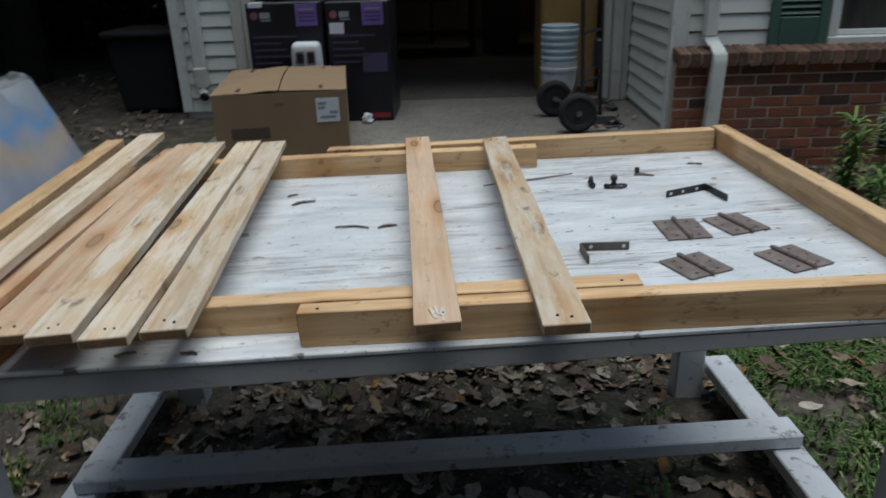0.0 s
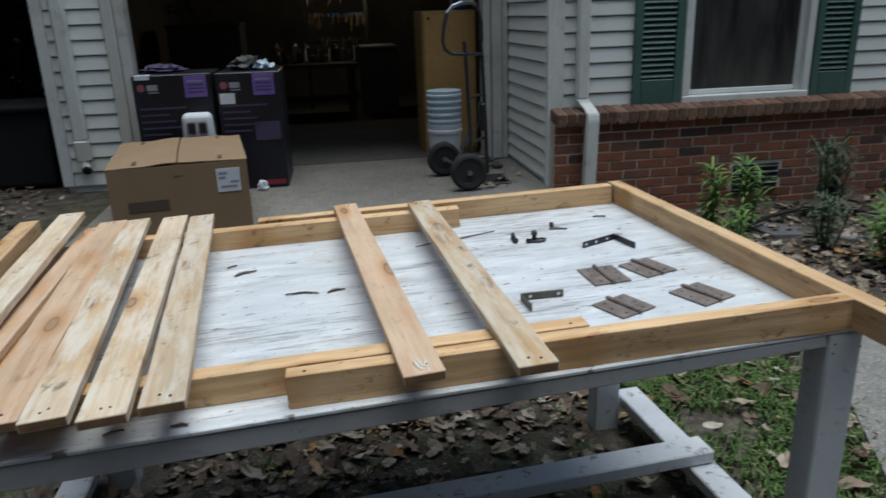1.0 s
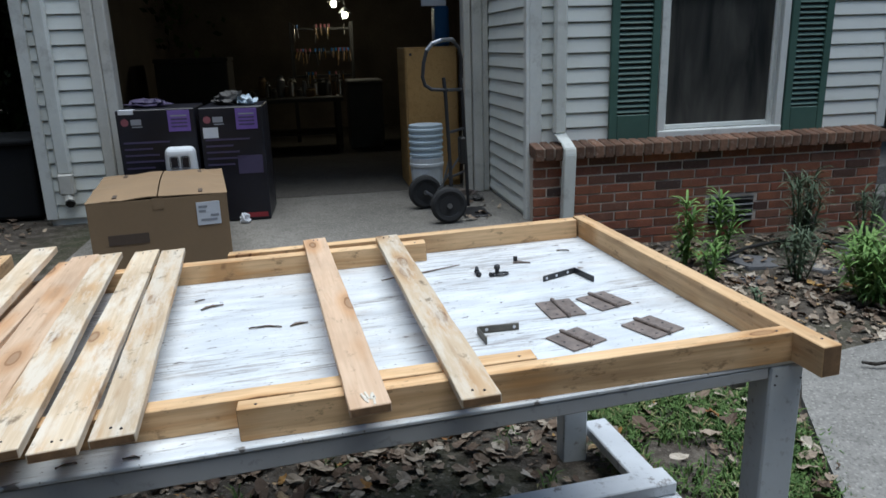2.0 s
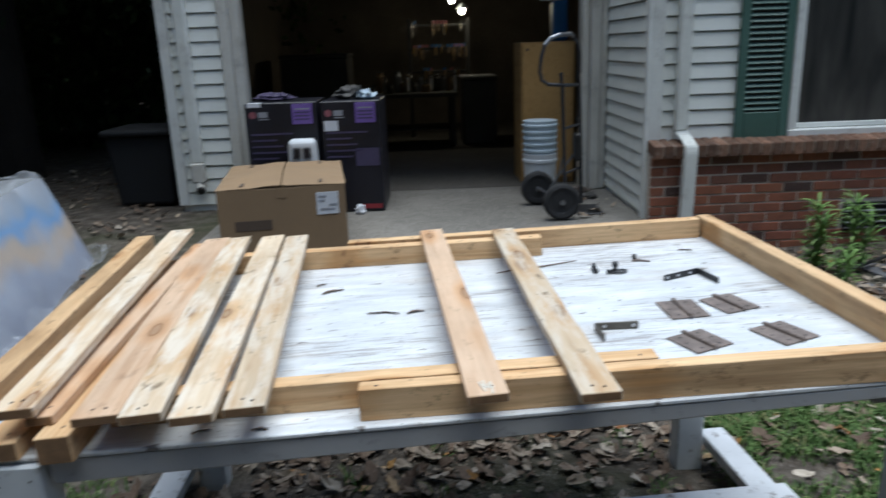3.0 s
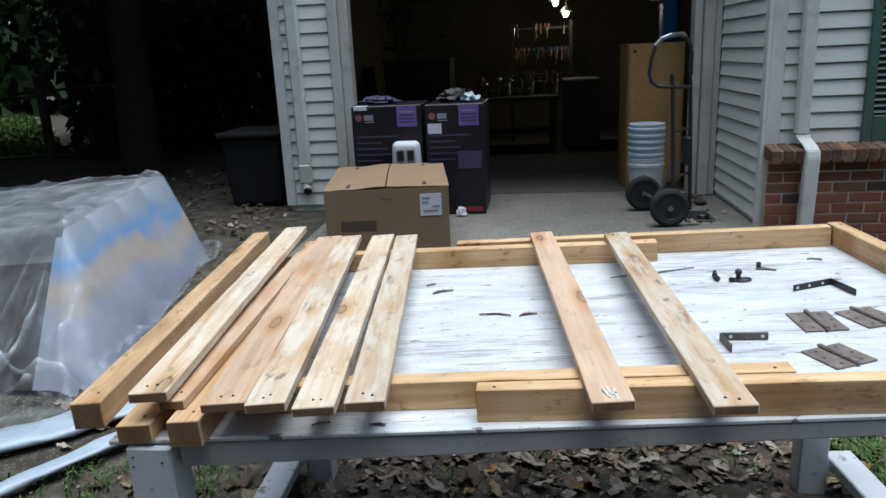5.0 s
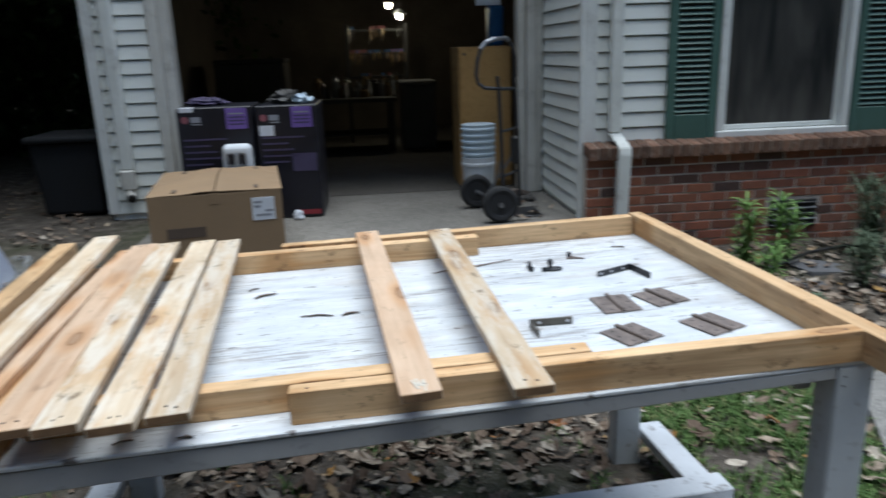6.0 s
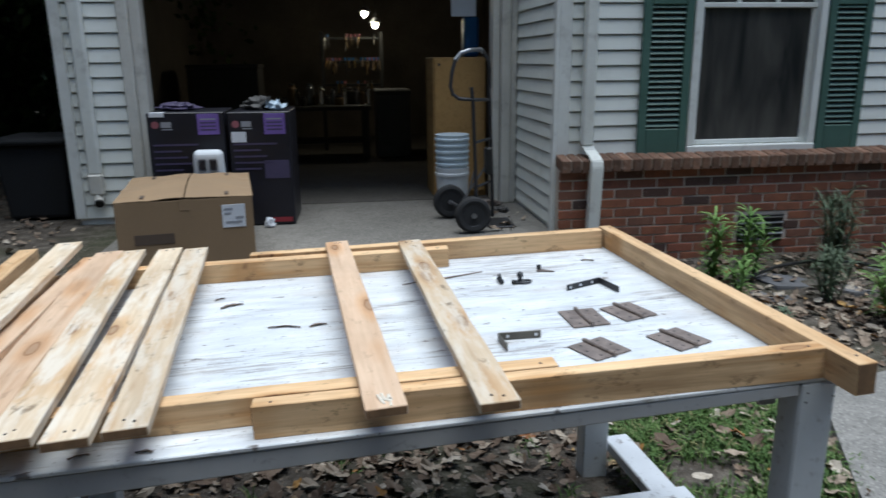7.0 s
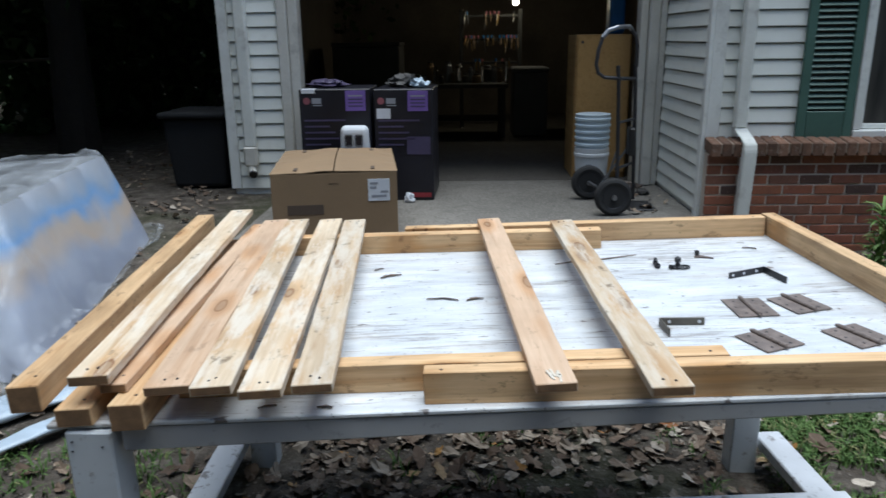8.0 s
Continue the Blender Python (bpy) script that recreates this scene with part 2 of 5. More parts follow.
SPOUT = surface("painted_aluminium", (0.74, 0.75, 0.70), 0.4, big=3, fine=40, vary=0.12, bump=0.05, dirt=(0.40, 0.38, 0.35))
BRICK = brick_stuff()
LEDGE_JOINT = surface("dirty_mortar", (0.30, 0.225, 0.17), 0.95, big=8, fine=90, vary=0.4, bump=0.5)
LEDGE_BRICK = surface("weathered_ledge_brick", (0.25, 0.135, 0.085), 0.9, big=14, fine=70, vary=0.45, bump=0.6, dirt=(0.42, 0.34, 0.28), each=0.5)
MORTAR = surface("mortar", (0.58, 0.50, 0.42), 0.95, big=5, fine=120, vary=0.25, bump=0.5)
SOIL = earth_stuff()
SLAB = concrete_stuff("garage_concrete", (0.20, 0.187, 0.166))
# Darker copy of the apron concrete: the garage's gloom is in the colour.
INNER_SLAB = concrete_stuff("gloomy_garage_concrete", (0.11, 0.10, 0.088))
WALKWAY = concrete_stuff("walk_concrete", (0.235, 0.225, 0.208))
GREEN = surface("green_shutter_paint", (0.075, 0.15, 0.12), 0.5, big=2.5, fine=60, vary=0.2, bump=0.08, each=0.06)
PANE = pane_stuff()
CARD = surface("cardboard", (0.265, 0.178, 0.10), 0.85, big=3, fine=80, vary=0.12, bump=0.08)
CARD_DARK = surface("printed_cardboard_mark", (0.10, 0.07, 0.05), 0.85, vary=0.2)
PAPER = surface("paper_label", (0.68, 0.70, 0.74), 0.7, vary=0.08)
INK_GREY = surface("grey_print", (0.30, 0.31, 0.34), 0.7, vary=0.1)
CARTON = surface("black_glossy_carton", (0.012, 0.012, 0.019), 0.42, big=4, fine=50, vary=0.3)
VIOLET = surface("violet_print", (0.20, 0.12, 0.42), 0.55, vary=0.2)
VIOLET_DIM = surface("dim_violet_print", (0.075, 0.06, 0.12), 0.55, vary=0.2)
ROSE = surface("rose_print", (0.30, 0.10, 0.12), 0.55, vary=0.15)
RED = surface("red_print", (0.30, 0.03, 0.04), 0.55, vary=0.15)
RUBBER = surface("tyre_rubber", (0.022, 0.022, 0.023), 0.8, big=12, fine=90, vary=0.3, bump=0.3)
STEEL = surface("dull_steel", (0.30, 0.31, 0.33), 0.4, 0.8, big=8, fine=90, vary=0.25, dirt=(0.16, 0.11, 0.08))
DARK_STEEL = surface("dark_steel_tube", (0.06, 0.06, 0.065), 0.45, 0.6, vary=0.3)
WORN_IRON = surface("worn_olive_iron", (0.14, 0.13, 0.11), 0.55, 0.4, big=20, fine=150, vary=0.35, bump=0.3, dist=0.001)
BLACK_IRON = surface("black_iron", (0.055, 0.056, 0.06), 0.5, 0.5, big=20, fine=150, vary=0.35, bump=0.3, dist=0.001)
RUST = surface("rusty_brown_iron", (0.25, 0.205, 0.18), 0.65, 0.4, big=30, fine=200, vary=0.4, bump=0.4, dist=0.001, dirt=(0.10, 0.055, 0.04))
PLASTIC_WHITE = surface("white_plastic", (0.66, 0.69, 0.72), 0.4, vary=0.08)
PLASTIC_BLUE = surface("pale_blue_plastic", (0.52, 0.62, 0.70), 0.4, vary=0.1)
BLUE = surface("blue_plastic", (0.02, 0.13, 0.36), 0.45, vary=0.15)
BIN = surface("dark_grey_plastic", (0.018, 0.019, 0.021), 0.7, vary=0.25, spec=0.25)
STACK_TOP = surface("mottled_grey_top", (0.17, 0.18, 0.19), 0.8, big=4, fine=30, vary=0.6, dirt=(0.06, 0.065, 0.07))
STACK_END = surface("dark_brown_end", (0.030, 0.019, 0.013), 0.8, big=5, fine=40, vary=0.5)
STRIP = surface("bluish_white_film", (0.42, 0.50, 0.58), 0.3, big=4, fine=25, vary=0.18, bump=0.25, dist=0.01)
CUPBOARD = wood("varnished_tan_board", (0.52, 0.33, 0.13), (0.42, 0.25, 0.09), (0.2, 0.1, 0.03), knots=0.03)
# The unlit interior's gloom is put into this dark wall colour.
DARK_WALL = surface("gloom_dark_surface", (0.15, 0.125, 0.10), 0.85, big=1.5, fine=30, vary=0.4)
GREY_CHEST = surface("dim_grey_enamel", (0.16, 0.16, 0.165), 0.6, vary=0.25)
# Dark paint; on the bench and crate it also carries the gloom.
DARK_THING = surface("dark_paint_and_gloom", (0.07, 0.066, 0.062), 0.6, vary=0.35)
BRASS = surface("aged_brass", (0.55, 0.34, 0.12), 0.3, 1.0, vary=0.2)
CHROME = surface("bright_chrome", (0.62, 0.6, 0.55), 0.2, 1.0, vary=0.1)
# The shade of the porch recess is put into this dark brown.
PORCH_WALL = surface("shaded_porch_siding", (0.10, 0.085, 0.07), 0.8, big=2, fine=30, vary=0.3)
ROOF = surface("roof_board", (0.25, 0.23, 0.21), 0.9)
BARK = surface("tree_bark", (0.035, 0.028, 0.022), 0.95, big=7, fine=45, vary=0.4, bump=0.8, dist=0.02)
LEAVES = leaf_stuff("dark_foliage", [(0, (0.03, 0.052, 0.02)), (0.6, (0.05, 0.088, 0.03)), (1, (0.10, 0.15, 0.05))])
LITTER = leaf_stuff("dead_leaves", [(0, (0.09, 0.06, 0.042)), (0.3, (0.19, 0.135, 0.095)), (0.55, (0.30, 0.235, 0.175)), (0.8, (0.40, 0.335, 0.26)), (0.93, (0.52, 0.46, 0.38)), (0.97, (0.46, 0.27, 0.08)), (1, (0.26, 0.10, 0.04))], 0.75)
GRASS = leaf_stuff("lawn_grass", [(0, (0.04, 0.08, 0.018)), (0.5, (0.075, 0.14, 0.032)), (0.85, (0.12, 0.19, 0.055)), (1, (0.26, 0.23, 0.11))])
LILY = leaf_stuff("strap_leaves", [(0, (0.10, 0.20, 0.045)), (0.6, (0.19, 0.32, 0.085)), (1, (0.30, 0.42, 0.15))], 0.7)
SHRUB = leaf_stuff("grey_green_leaves", [(0, (0.06, 0.09, 0.05)), (1, (0.15, 0.20, 0.12))], 0.6)
TURF = surface("mown_turf", (0.085, 0.17, 0.04), 0.9, big=0.8, fine=14, vary=0.4, bump=0.3, dist=0.02)
STONE = surface("grey_flagstone", (0.13, 0.13, 0.135), 0.9, big=4, fine=60, vary=0.3, bump=0.4)
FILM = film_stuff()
WRAP = printed_wrap()
NAIL = surface("nail_head", (0.06, 0.055, 0.06), 0.5, 0.7, vary=0.3)
SPLINTER = surface("raw_split_pine", (0.68, 0.62, 0.52), 0.8, big=40, fine=200, vary=0.15)
# Darker than end grain alone: the shade on the ends is mixed in.
END_GRAIN = surface("shaded_end_grain", (0.24, 0.14, 0.07), 0.85, big=35, fine=220, vary=0.35, bump=0.3, dist=0.001)
FLAKE = surface("dry_bark_flake", (0.25, 0.195, 0.16), 0.9, big=60, fine=250, vary=0.5, bump=0.6, dist=0.001, dirt=(0.22, 0.15, 0.10))
PLAIN_BLACK = surface("plain_black", (0.02, 0.02, 0.02), 0.5, vary=0.2)
BULB = bpy.data.materials.new("lit_bulb")
BULB.use_nodes = True
BULB.node_tree.nodes["Principled BSDF"].inputs["Emission Color"].default_value = (1.0, 0.85, 0.6, 1)
BULB.node_tree.nodes["Principled BSDF"].inputs["Emission Strength"].default_value = 45.0


# ---- shapes ----
def finish(bm, name, mat):
    bmesh.ops.recalc_face_normals(bm, faces=bm.faces)
    me = bpy.data.meshes.new(name)
    bm.to_mesh(me)
    bm.free()
    me.materials.append(mat)
    return me


def part(name, bm, mat, parent=None, label=""):
    me = bm if isinstance(bm, bpy.types.Mesh) else finish(bm, name, mat)
    ob = new(name, me)
    if parent:
        ob.parent = parent
    return tagged(ob, label)


def thing(name, m, label, category, group="", kind=""):
    ob = new(name)
    ob.empty_display_size = 0.1
    ob.matrix_world = m
    return tagged(ob, label, category, group, kind)


def solid(name, bm, mat, m, label, category, group="", kind=""):
    ob = part(name, bm, mat)
    ob.matrix_world = m
    return tagged(ob, label, category, group, kind)


def block(lo, hi, bevel=0.0, bm=None, segments=1):
    """A box from corner lo to corner hi, with eased edges."""
    bm = bm or bmesh.new()
    made = bmesh.ops.create_cube(bm, size=1.0)["verts"]
    for v in made:
        v.co = Vector([l + (c + 0.5) * (h - l) for l, h, c in zip(lo, hi, v.co)])
    if bevel:
        edges = list({e for v in made for e in v.link_edges})
        bmesh.ops.bevel(bm, geom=edges, offset=bevel, segments=segments, profile=0.5, affect="EDGES")
    return bm


def rod(a, b, r0, r1=None, bm=None, sides=12, caps=True):
    bm = bm or bmesh.new()
    a, b = Vector(a), Vector(b)
    m = Matrix.Translation((a + b) / 2) @ (b - a).to_track_quat("Z", "Y").to_matrix().to_4x4()
    bmesh.ops.create_cone(bm, cap_ends=caps, segments=sides, radius1=r0, radius2=r0 if r1 is None else r1, depth=(b - a).length, matrix=m)
    return bm


def pipe(points, r, bm=None, sides=10):
    """A tube along a line of points."""
    bm = bm or bmesh.new()
    pts = [Vector(p) for p in points]
    rings = []
    side = None
    for k, p in enumerate(pts):
        d = (pts[min(k + 1, len(pts) - 1)] - pts[max(k - 1, 0)]).normalized()
        side = (d.orthogonal() if side is None else side - d * side.dot(d)).normalized()
        up = d.cross(side)
        rr = r[k] if isinstance(r, (list, tuple)) else r
        rings.append([bm.verts.new(p + rr * (math.cos(a) * side + math.sin(a) * up)) for a in (2 * math.pi * j / sides for j in range(sides))])
    for p, q in zip(rings, rings[1:]):
        for j in range(sides):
            bm.faces.new((p[j], p[(j + 1) % sides], q[(j + 1) % sides], q[j]))
    bm.faces.new(rings[0]), bm.faces.new(rings[-1])
    return bm


def lathe(profile, sides=24, bm=None):
    """Turned about z: (radius, height) pairs."""
    bm = bm or bmesh.new()
    rings = [[bm.verts.new((r * math.cos(2 * math.pi * j / sides), r * math.sin(2 * math.pi * j / sides), z)) for j in range(sides)] for r, z in profile]
    for p, q in zip(rings, rings[1:]):
        for j in range(sides):
            bm.faces.new((p[j], p[(j + 1) % sides], q[(j + 1) % sides], q[j]))
    bm.faces.new(rings[0]), bm.faces.new(rings[-1])
    return bm


def smooth(x, a, b):
    t = max(0.0, min(1.0, (x - a) / (b - a)))
    return t * t * (3 - 2 * t)


def ground_z(x, y):
    """The yard rises from the table towards the house."""
    far = max(0.0, y - 8.0)
    return 0.19 * smooth(y, 3.1, 5.2) * (1 - 0.82 * smooth(x, 2.45, 3.1)) + 0.03 * noise.noise((x * 0.9, y * 0.9, 0)) * smooth(abs(y - 5.5), 0.4, 1.0) + 0.012 * noise.noise((x * 4, y * 4, 3)) + 0.012 * far


# ---- ground ----
def grid_lines(lo, hi, near_lo, near_hi, step, grow=1.35):
    out, x, d = [], near_lo, step
    while x > lo:
        out.append(x)
        d *= grow
        x -= d
    out.append(lo)
    out.reverse()
    n = int((near_hi - near_lo) / step)
    out += [near_lo + step * k for k in range(1, n)]
    x, d = near_hi, step
    while x < hi:
        out.append(x)
        d *= grow
        x += d
    return out + [hi]


def ground():
    bm = bmesh.new()
    xs, ys = grid_lines(-300, 300, -3.0, 5.4, 0.12), grid_lines(-300, 300, 0.6, 7.2, 0.12)
    rows = [[bm.verts.new((x, y, ground_z(x, y))) for x in xs] for y in ys]
    for p, q in zip(rows, rows[1:]):
        for k in range(len(xs) - 1):
            bm.faces.new((p[k], p[k + 1], q[k + 1], q[k]))
    for f in bm.faces:
        f.smooth = True
    ob = part("ground", bm, SOIL)
    tagged(ob, "bare brown soil with scattered dead leaves and weeds", "ground", kind="structure")


ground()

SLAB_Z, WALL_Y, WING_Y, SIDE_X = 0.247, 6.69, 5.6, 2.42
tagged(part("pavement", block((-0.62, 4.75, -0.1), (SIDE_X + 0.05, 6.95, SLAB_Z), 0.012), SLAB), "worn grey concrete apron before the garage", "pavement", kind="structure")
tagged(part("floor", block((-1.0, 6.956, -0.1), (3.4, 12.6, SLAB_Z + 0.004), 0.004), INNER_SLAB), "grey concrete garage floor, darkened for the gloom inside", "floor", kind="structure")


def walkway():
    """A bent concrete path, laid a little proud of the soil."""
    bm = bmesh.new()
    edge = [(2.3, -6.0), (2.35, 0.3), (2.38, 1.6), (2.5, 2.42), (2.66, 2.76), (2.84, 3.12), (3.02, 3.37), (3.2, 3.46), (3.38, 3.5), (3.7, 3.55), (4.6, 3.62), (7.5, 3.7)]
    outer = [(3.75, -6.0), (3.75, 0.3), (3.75, 1.2), (3.77, 1.5), (3.8, 1.75), (3.85, 1.95), (3.95, 2.1), (4.1, 2.2), (4.3, 2.26), (4.6, 2.3), (5.4, 2.34), (7.5, 2.4)]
    for pts in zip(zip(edge, edge[1:]), zip(outer, outer[1:])):
        (a, b), (c, d) = pts
        z = lambda p: 0.035 + ground_z(*p) * 0.3
        top = [bm.verts.new((*p, z(p))) for p in (a, b, d, c)]
        low = [bm.verts.new((*p, -0.1)) for p in (a, b, d, c)]
        bm.faces.new(top)
        bm.faces.new((top[0], low[0], low[1], top[1])), bm.faces.new((top[2], low[2], low[3], top[3]))
    bmesh.ops.remove_doubles(bm, verts=bm.verts, dist=1e-4)
    tagged(part("path", bm, WALKWAY), "pale grey concrete garden path beside the table", "path", kind="structure")


walkway()


# ---- house ----
def wall(name, lo, hi, label, mat=TRIM):
    return tagged(part(name, block(lo, hi), mat), label, "wall", kind="structure")


def siding_course(length, pitch):
    """One lapped course along x, its foot standing out."""
    bm = bmesh.new()
    prof = [(0.0, 0.0), (-0.015, 0.0), (-0.0165, 0.003), (-0.0165, 0.006), (-0.0055, pitch - 0.008), (0.0, pitch - 0.007), (0.0, pitch)]
    a = [bm.verts.new((0, y, z)) for y, z in prof]
    b = [bm.verts.new((length, y, z)) for y, z in prof]
    for k in range(len(prof)):
        j = (k + 1) % len(prof)
        bm.faces.new((a[k], a[j], b[j], b[k]))
    bm.faces.new(a), bm.faces.new(b)
    return finish(bm, "siding_board", SIDING)


def clad(parent, m, length, z0, z1, pitch):
    me = siding_course(length, pitch)
    z = z0
    while z < z1:
        ob = part("siding_board", me, SIDING, parent)
        ob.matrix_world = m @ Matrix.Translation((0, 0, z))
        z += pitch


TOP = 2.95
# garage front, left of its opening
w = wall("wall_garage_front", (-1.10, WALL_Y + 0.012, 0.05), (-0.52, WALL_Y + 0.15, TOP), "white lapped vinyl siding wall beside the garage opening")
clad(w, Matrix.Translation((-1.04, WALL_Y + 0.012, 0)), 0.40, 0.243, TOP, 0.1085)
tagged(part("trim", block((-1.125, WALL_Y - 0.022, 0.243), (-1.04, WALL_Y + 0.02, TOP), 0.006), TRIM), "white corner trim of the garage wall", "trim", kind="structure")
tagged(part("trim", block((-0.645, WALL_Y - 0.03, 0.25), (-0.565, WALL_Y + 0.15, TOP), 0.008), CASING), "grey painted casing of the garage opening", "trim", kind="structure")
tagged(part("trim", block((-0.563, WALL_Y - 0.005, 0.25), (-0.485, WALL_Y + 0.15, 2.32), 0.008), CASING), "grey painted inner casing of the garage opening", "trim", kind="structure")
wall("wall_garage_head", (-0.56, WALL_Y + 0.012, 2.325), (2.40, WALL_Y + 0.15, TOP), "white wall above the garage opening")
for a, b, d in ((2.215, 2.275, -0.0), (2.28, 2.36, -0.03), (2.362, 2.415, -0.012)):
    tagged(part("trim", block((a, WALL_Y + d, 0.25), (b, WALL_Y + 0.15, 2.32), 0.008), CASING), "grey painted casing of the garage opening", "trim", kind="structure")
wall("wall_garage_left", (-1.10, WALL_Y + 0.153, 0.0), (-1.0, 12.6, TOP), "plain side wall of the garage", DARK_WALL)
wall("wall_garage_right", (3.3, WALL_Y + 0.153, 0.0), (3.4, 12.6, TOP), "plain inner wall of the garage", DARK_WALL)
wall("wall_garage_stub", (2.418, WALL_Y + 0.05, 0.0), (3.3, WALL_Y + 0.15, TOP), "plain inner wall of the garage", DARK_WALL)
wall("wall_garage_back", (-1.1, 12.6, 0.0), (3.4, 12.7, TOP), "back wall of the garage, coloured dark for its gloom", DARK_WALL)
# Unseen ceiling, added to keep the sky out of the garage.
tagged(part("ceiling", block((-1.0, WALL_Y + 0.153, 2.5), (3.3, 12.6, 2.6)), DARK_WALL), "unseen dark garage ceiling, added to close off light", "ceiling", kind="structure")

# wing side wall, facing the apron
w = wall("wall_wing_side", (SIDE_X + 0.012, WING_Y + 0.012, 0.05), (SIDE_X + 0.14, WALL_Y + 0.045, TOP), "white lapped vinyl siding wall beside the apron")
clad(w, Matrix.Translation((SIDE_X + 0.012, WALL_Y, 0)) @ pose(0, 0, 0, 0, 0, -90), WALL_Y - WING_Y - 0.06, 0.283, TOP, 0.1008)
tagged(part("trim", block((SIDE_X - 0.012, WING_Y - 0.012, 0.24), (SIDE_X + 0.012, WING_Y + 0.06, TOP), 0.004), TRIM), "white corner trim of the wing", "trim", kind="structure")
tagged(part("trim", block((SIDE_X + 0.0125, WING_Y - 0.012, 0.24), (SIDE_X + 0.10, WING_Y + 0.011, TOP), 0.004), TRIM), "white corner trim of the wing", "trim", kind="structure")

# wing front with the window opening
BRICK_END = 5.145
WX0, WX1, WZ0, WZ1 = 3.42, 4.28, 0.80, 2.45
END_X = 5.225
front = wall("wall_wing_front", (SIDE_X + 0.145, WING_Y + 0.012, 0.0), (WX0, WING_Y + 0.15, TOP), "white lapped vinyl siding wall above a brick base")
for lo, hi in (((WX1, WING_Y + 0.012, 0.0), (END_X, WING_Y + 0.15, TOP)), ((WX0, WING_Y + 0.012, 0.0), (WX1, WING_Y + 0.15, WZ0)), ((WX0, WING_Y + 0.012, WZ1), (WX1, WING_Y + 0.15, TOP))):
    part("wall_piece", block(lo, hi), TRIM, front)
for a, b, z in ((2.52, 3.375, 0.776), (4.34, 5.155, 0.776), (3.375, 4.34, 2.5)):
    clad(front, Matrix.Translation((a, WING_Y + 0.012, 0)), b - a, z, TOP, 0.1012)
tagged(part("trim", block((5.155, WING_Y - 0.012, 0.77), (5.23, WING_Y + 0.05, TOP), 0.004), TRIM), "white corner trim of the wing", "trim", kind="structure")
wall("wall_wing_end", (END_X - 0.13, WING_Y + 0.153, 0.0), (END_X, 9.0, TOP), "plain end wall of the wing", CASING)
wall("wall_porch", (END_X + 0.003, 7.4, 0.0), (12.0, 7.55, TOP), "wall of the porch, coloured dark brown for its shade", PORCH_WALL)
tagged(part("floor_porch", block((END_X + 0.01, 5.95, 0.0), (8.5, 7.39, 0.40), 0.012), WALKWAY), "grey concrete porch floor", "porch", kind="structure")
tagged(part("porch_step", block((END_X + 0.05, 5.55, 0.0), (8.0, 5.945, 0.24), 0.012), WALKWAY), "grey concrete porch step", "step", kind="structure")
# Unseen roofs, added to close house and wing against light from above.
tagged(part("roof", block((-1.3, WALL_Y - 0.05, TOP + 0.003), (12.0, 13.0, TOP + 0.15)), ROOF), "unseen plain roof added over the house to close off light", "roof", kind="structure")
tagged(part("roof_wing", block((SIDE_X - 0.05, WING_Y - 0.15, TOP + 0.003), (END_X + 0.3, WALL_Y - 0.053, TOP + 0.15)), ROOF), "unseen plain roof added over the wing to close off light", "roof", kind="structure")


# Unseen roof, added to keep sky light off the porch recess.
tagged(part("roof_porch", block((END_X + 0.303, WING_Y - 0.15, TOP + 0.003), (12.0, WALL_Y - 0.053, TOP + 0.15)), ROOF), "unseen plain roof added to shade the porch", "roof", kind="structure")


def window_unit():
    o = thing("window_1", Matrix.Translation((0, WING_Y, 0)), "white framed sash window with a dark screen", "window", kind="structure")
    x0, x1, z0, z1 = 3.372, 4.345, 0.772, 2.5
    f = 0.055
    part("window_frame", block((x0, -0.03, z0 + f), (x0 + f, 0.03, z1 - f), 0.005), TRIM, o)
    part("window_frame", block((x1 - f, -0.03, z0 + f), (x1, 0.03, z1 - f), 0.005), TRIM, o)
    part("window_frame", block((x0, -0.03, z1 - f + 0.001), (x1, 0.03, z1), 0.005), TRIM, o)
    part("window_sill", block((x0, -0.038, z0 - 0.006), (x1, 0.03, z0 + f - 0.001), 0.006), TRIM, o)
    a, b = x0 + f + 0.002, x1 - f - 0.002
    low = part("sash", block((a, 0.02, z0 + f + 0.002), (a + 0.03, 0.055, 1.755), 0.004), TRIM, o)
    part("sash_stile", block((b - 0.03, 0.02, z0 + f + 0.002), (b, 0.055, 1.755), 0.004), TRIM, low)
    part("sash_rail", block((a + 0.031, 0.02, z0 + f + 0.002), (b - 0.031, 0.055, z0 + f + 0.035), 0.004), TRIM, low)
    part("meeting_rail", block((a, 0.01, 1.757), (b, 0.06, 1.79), 0.004), TRIM, o)
    part("screen", block((a + 0.031, 0.036, z0 + f + 0.036), (b - 0.031, 0.04, 1.754)), PANE, o, "dark insect screen before the glass")
    w3 = (b - a) / 3
    for k in range(3):
        part("pane", block((a + w3 * k + 0.012, 0.05, 1.795), (a + w3 * (k + 1) - 0.012, 0.054, z1 - f - 0.004)), PANE, o)
    for k in (1, 2):
        part("muntin", block((a + w3 * k - 0.011, 0.03, 1.792), (a + w3 * k + 0.011, 0.06, z1 - f - 0.002), 0.003), TRIM, o)
    return o


window_unit()
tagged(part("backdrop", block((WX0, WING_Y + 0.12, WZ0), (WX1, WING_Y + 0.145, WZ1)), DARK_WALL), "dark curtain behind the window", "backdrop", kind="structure")


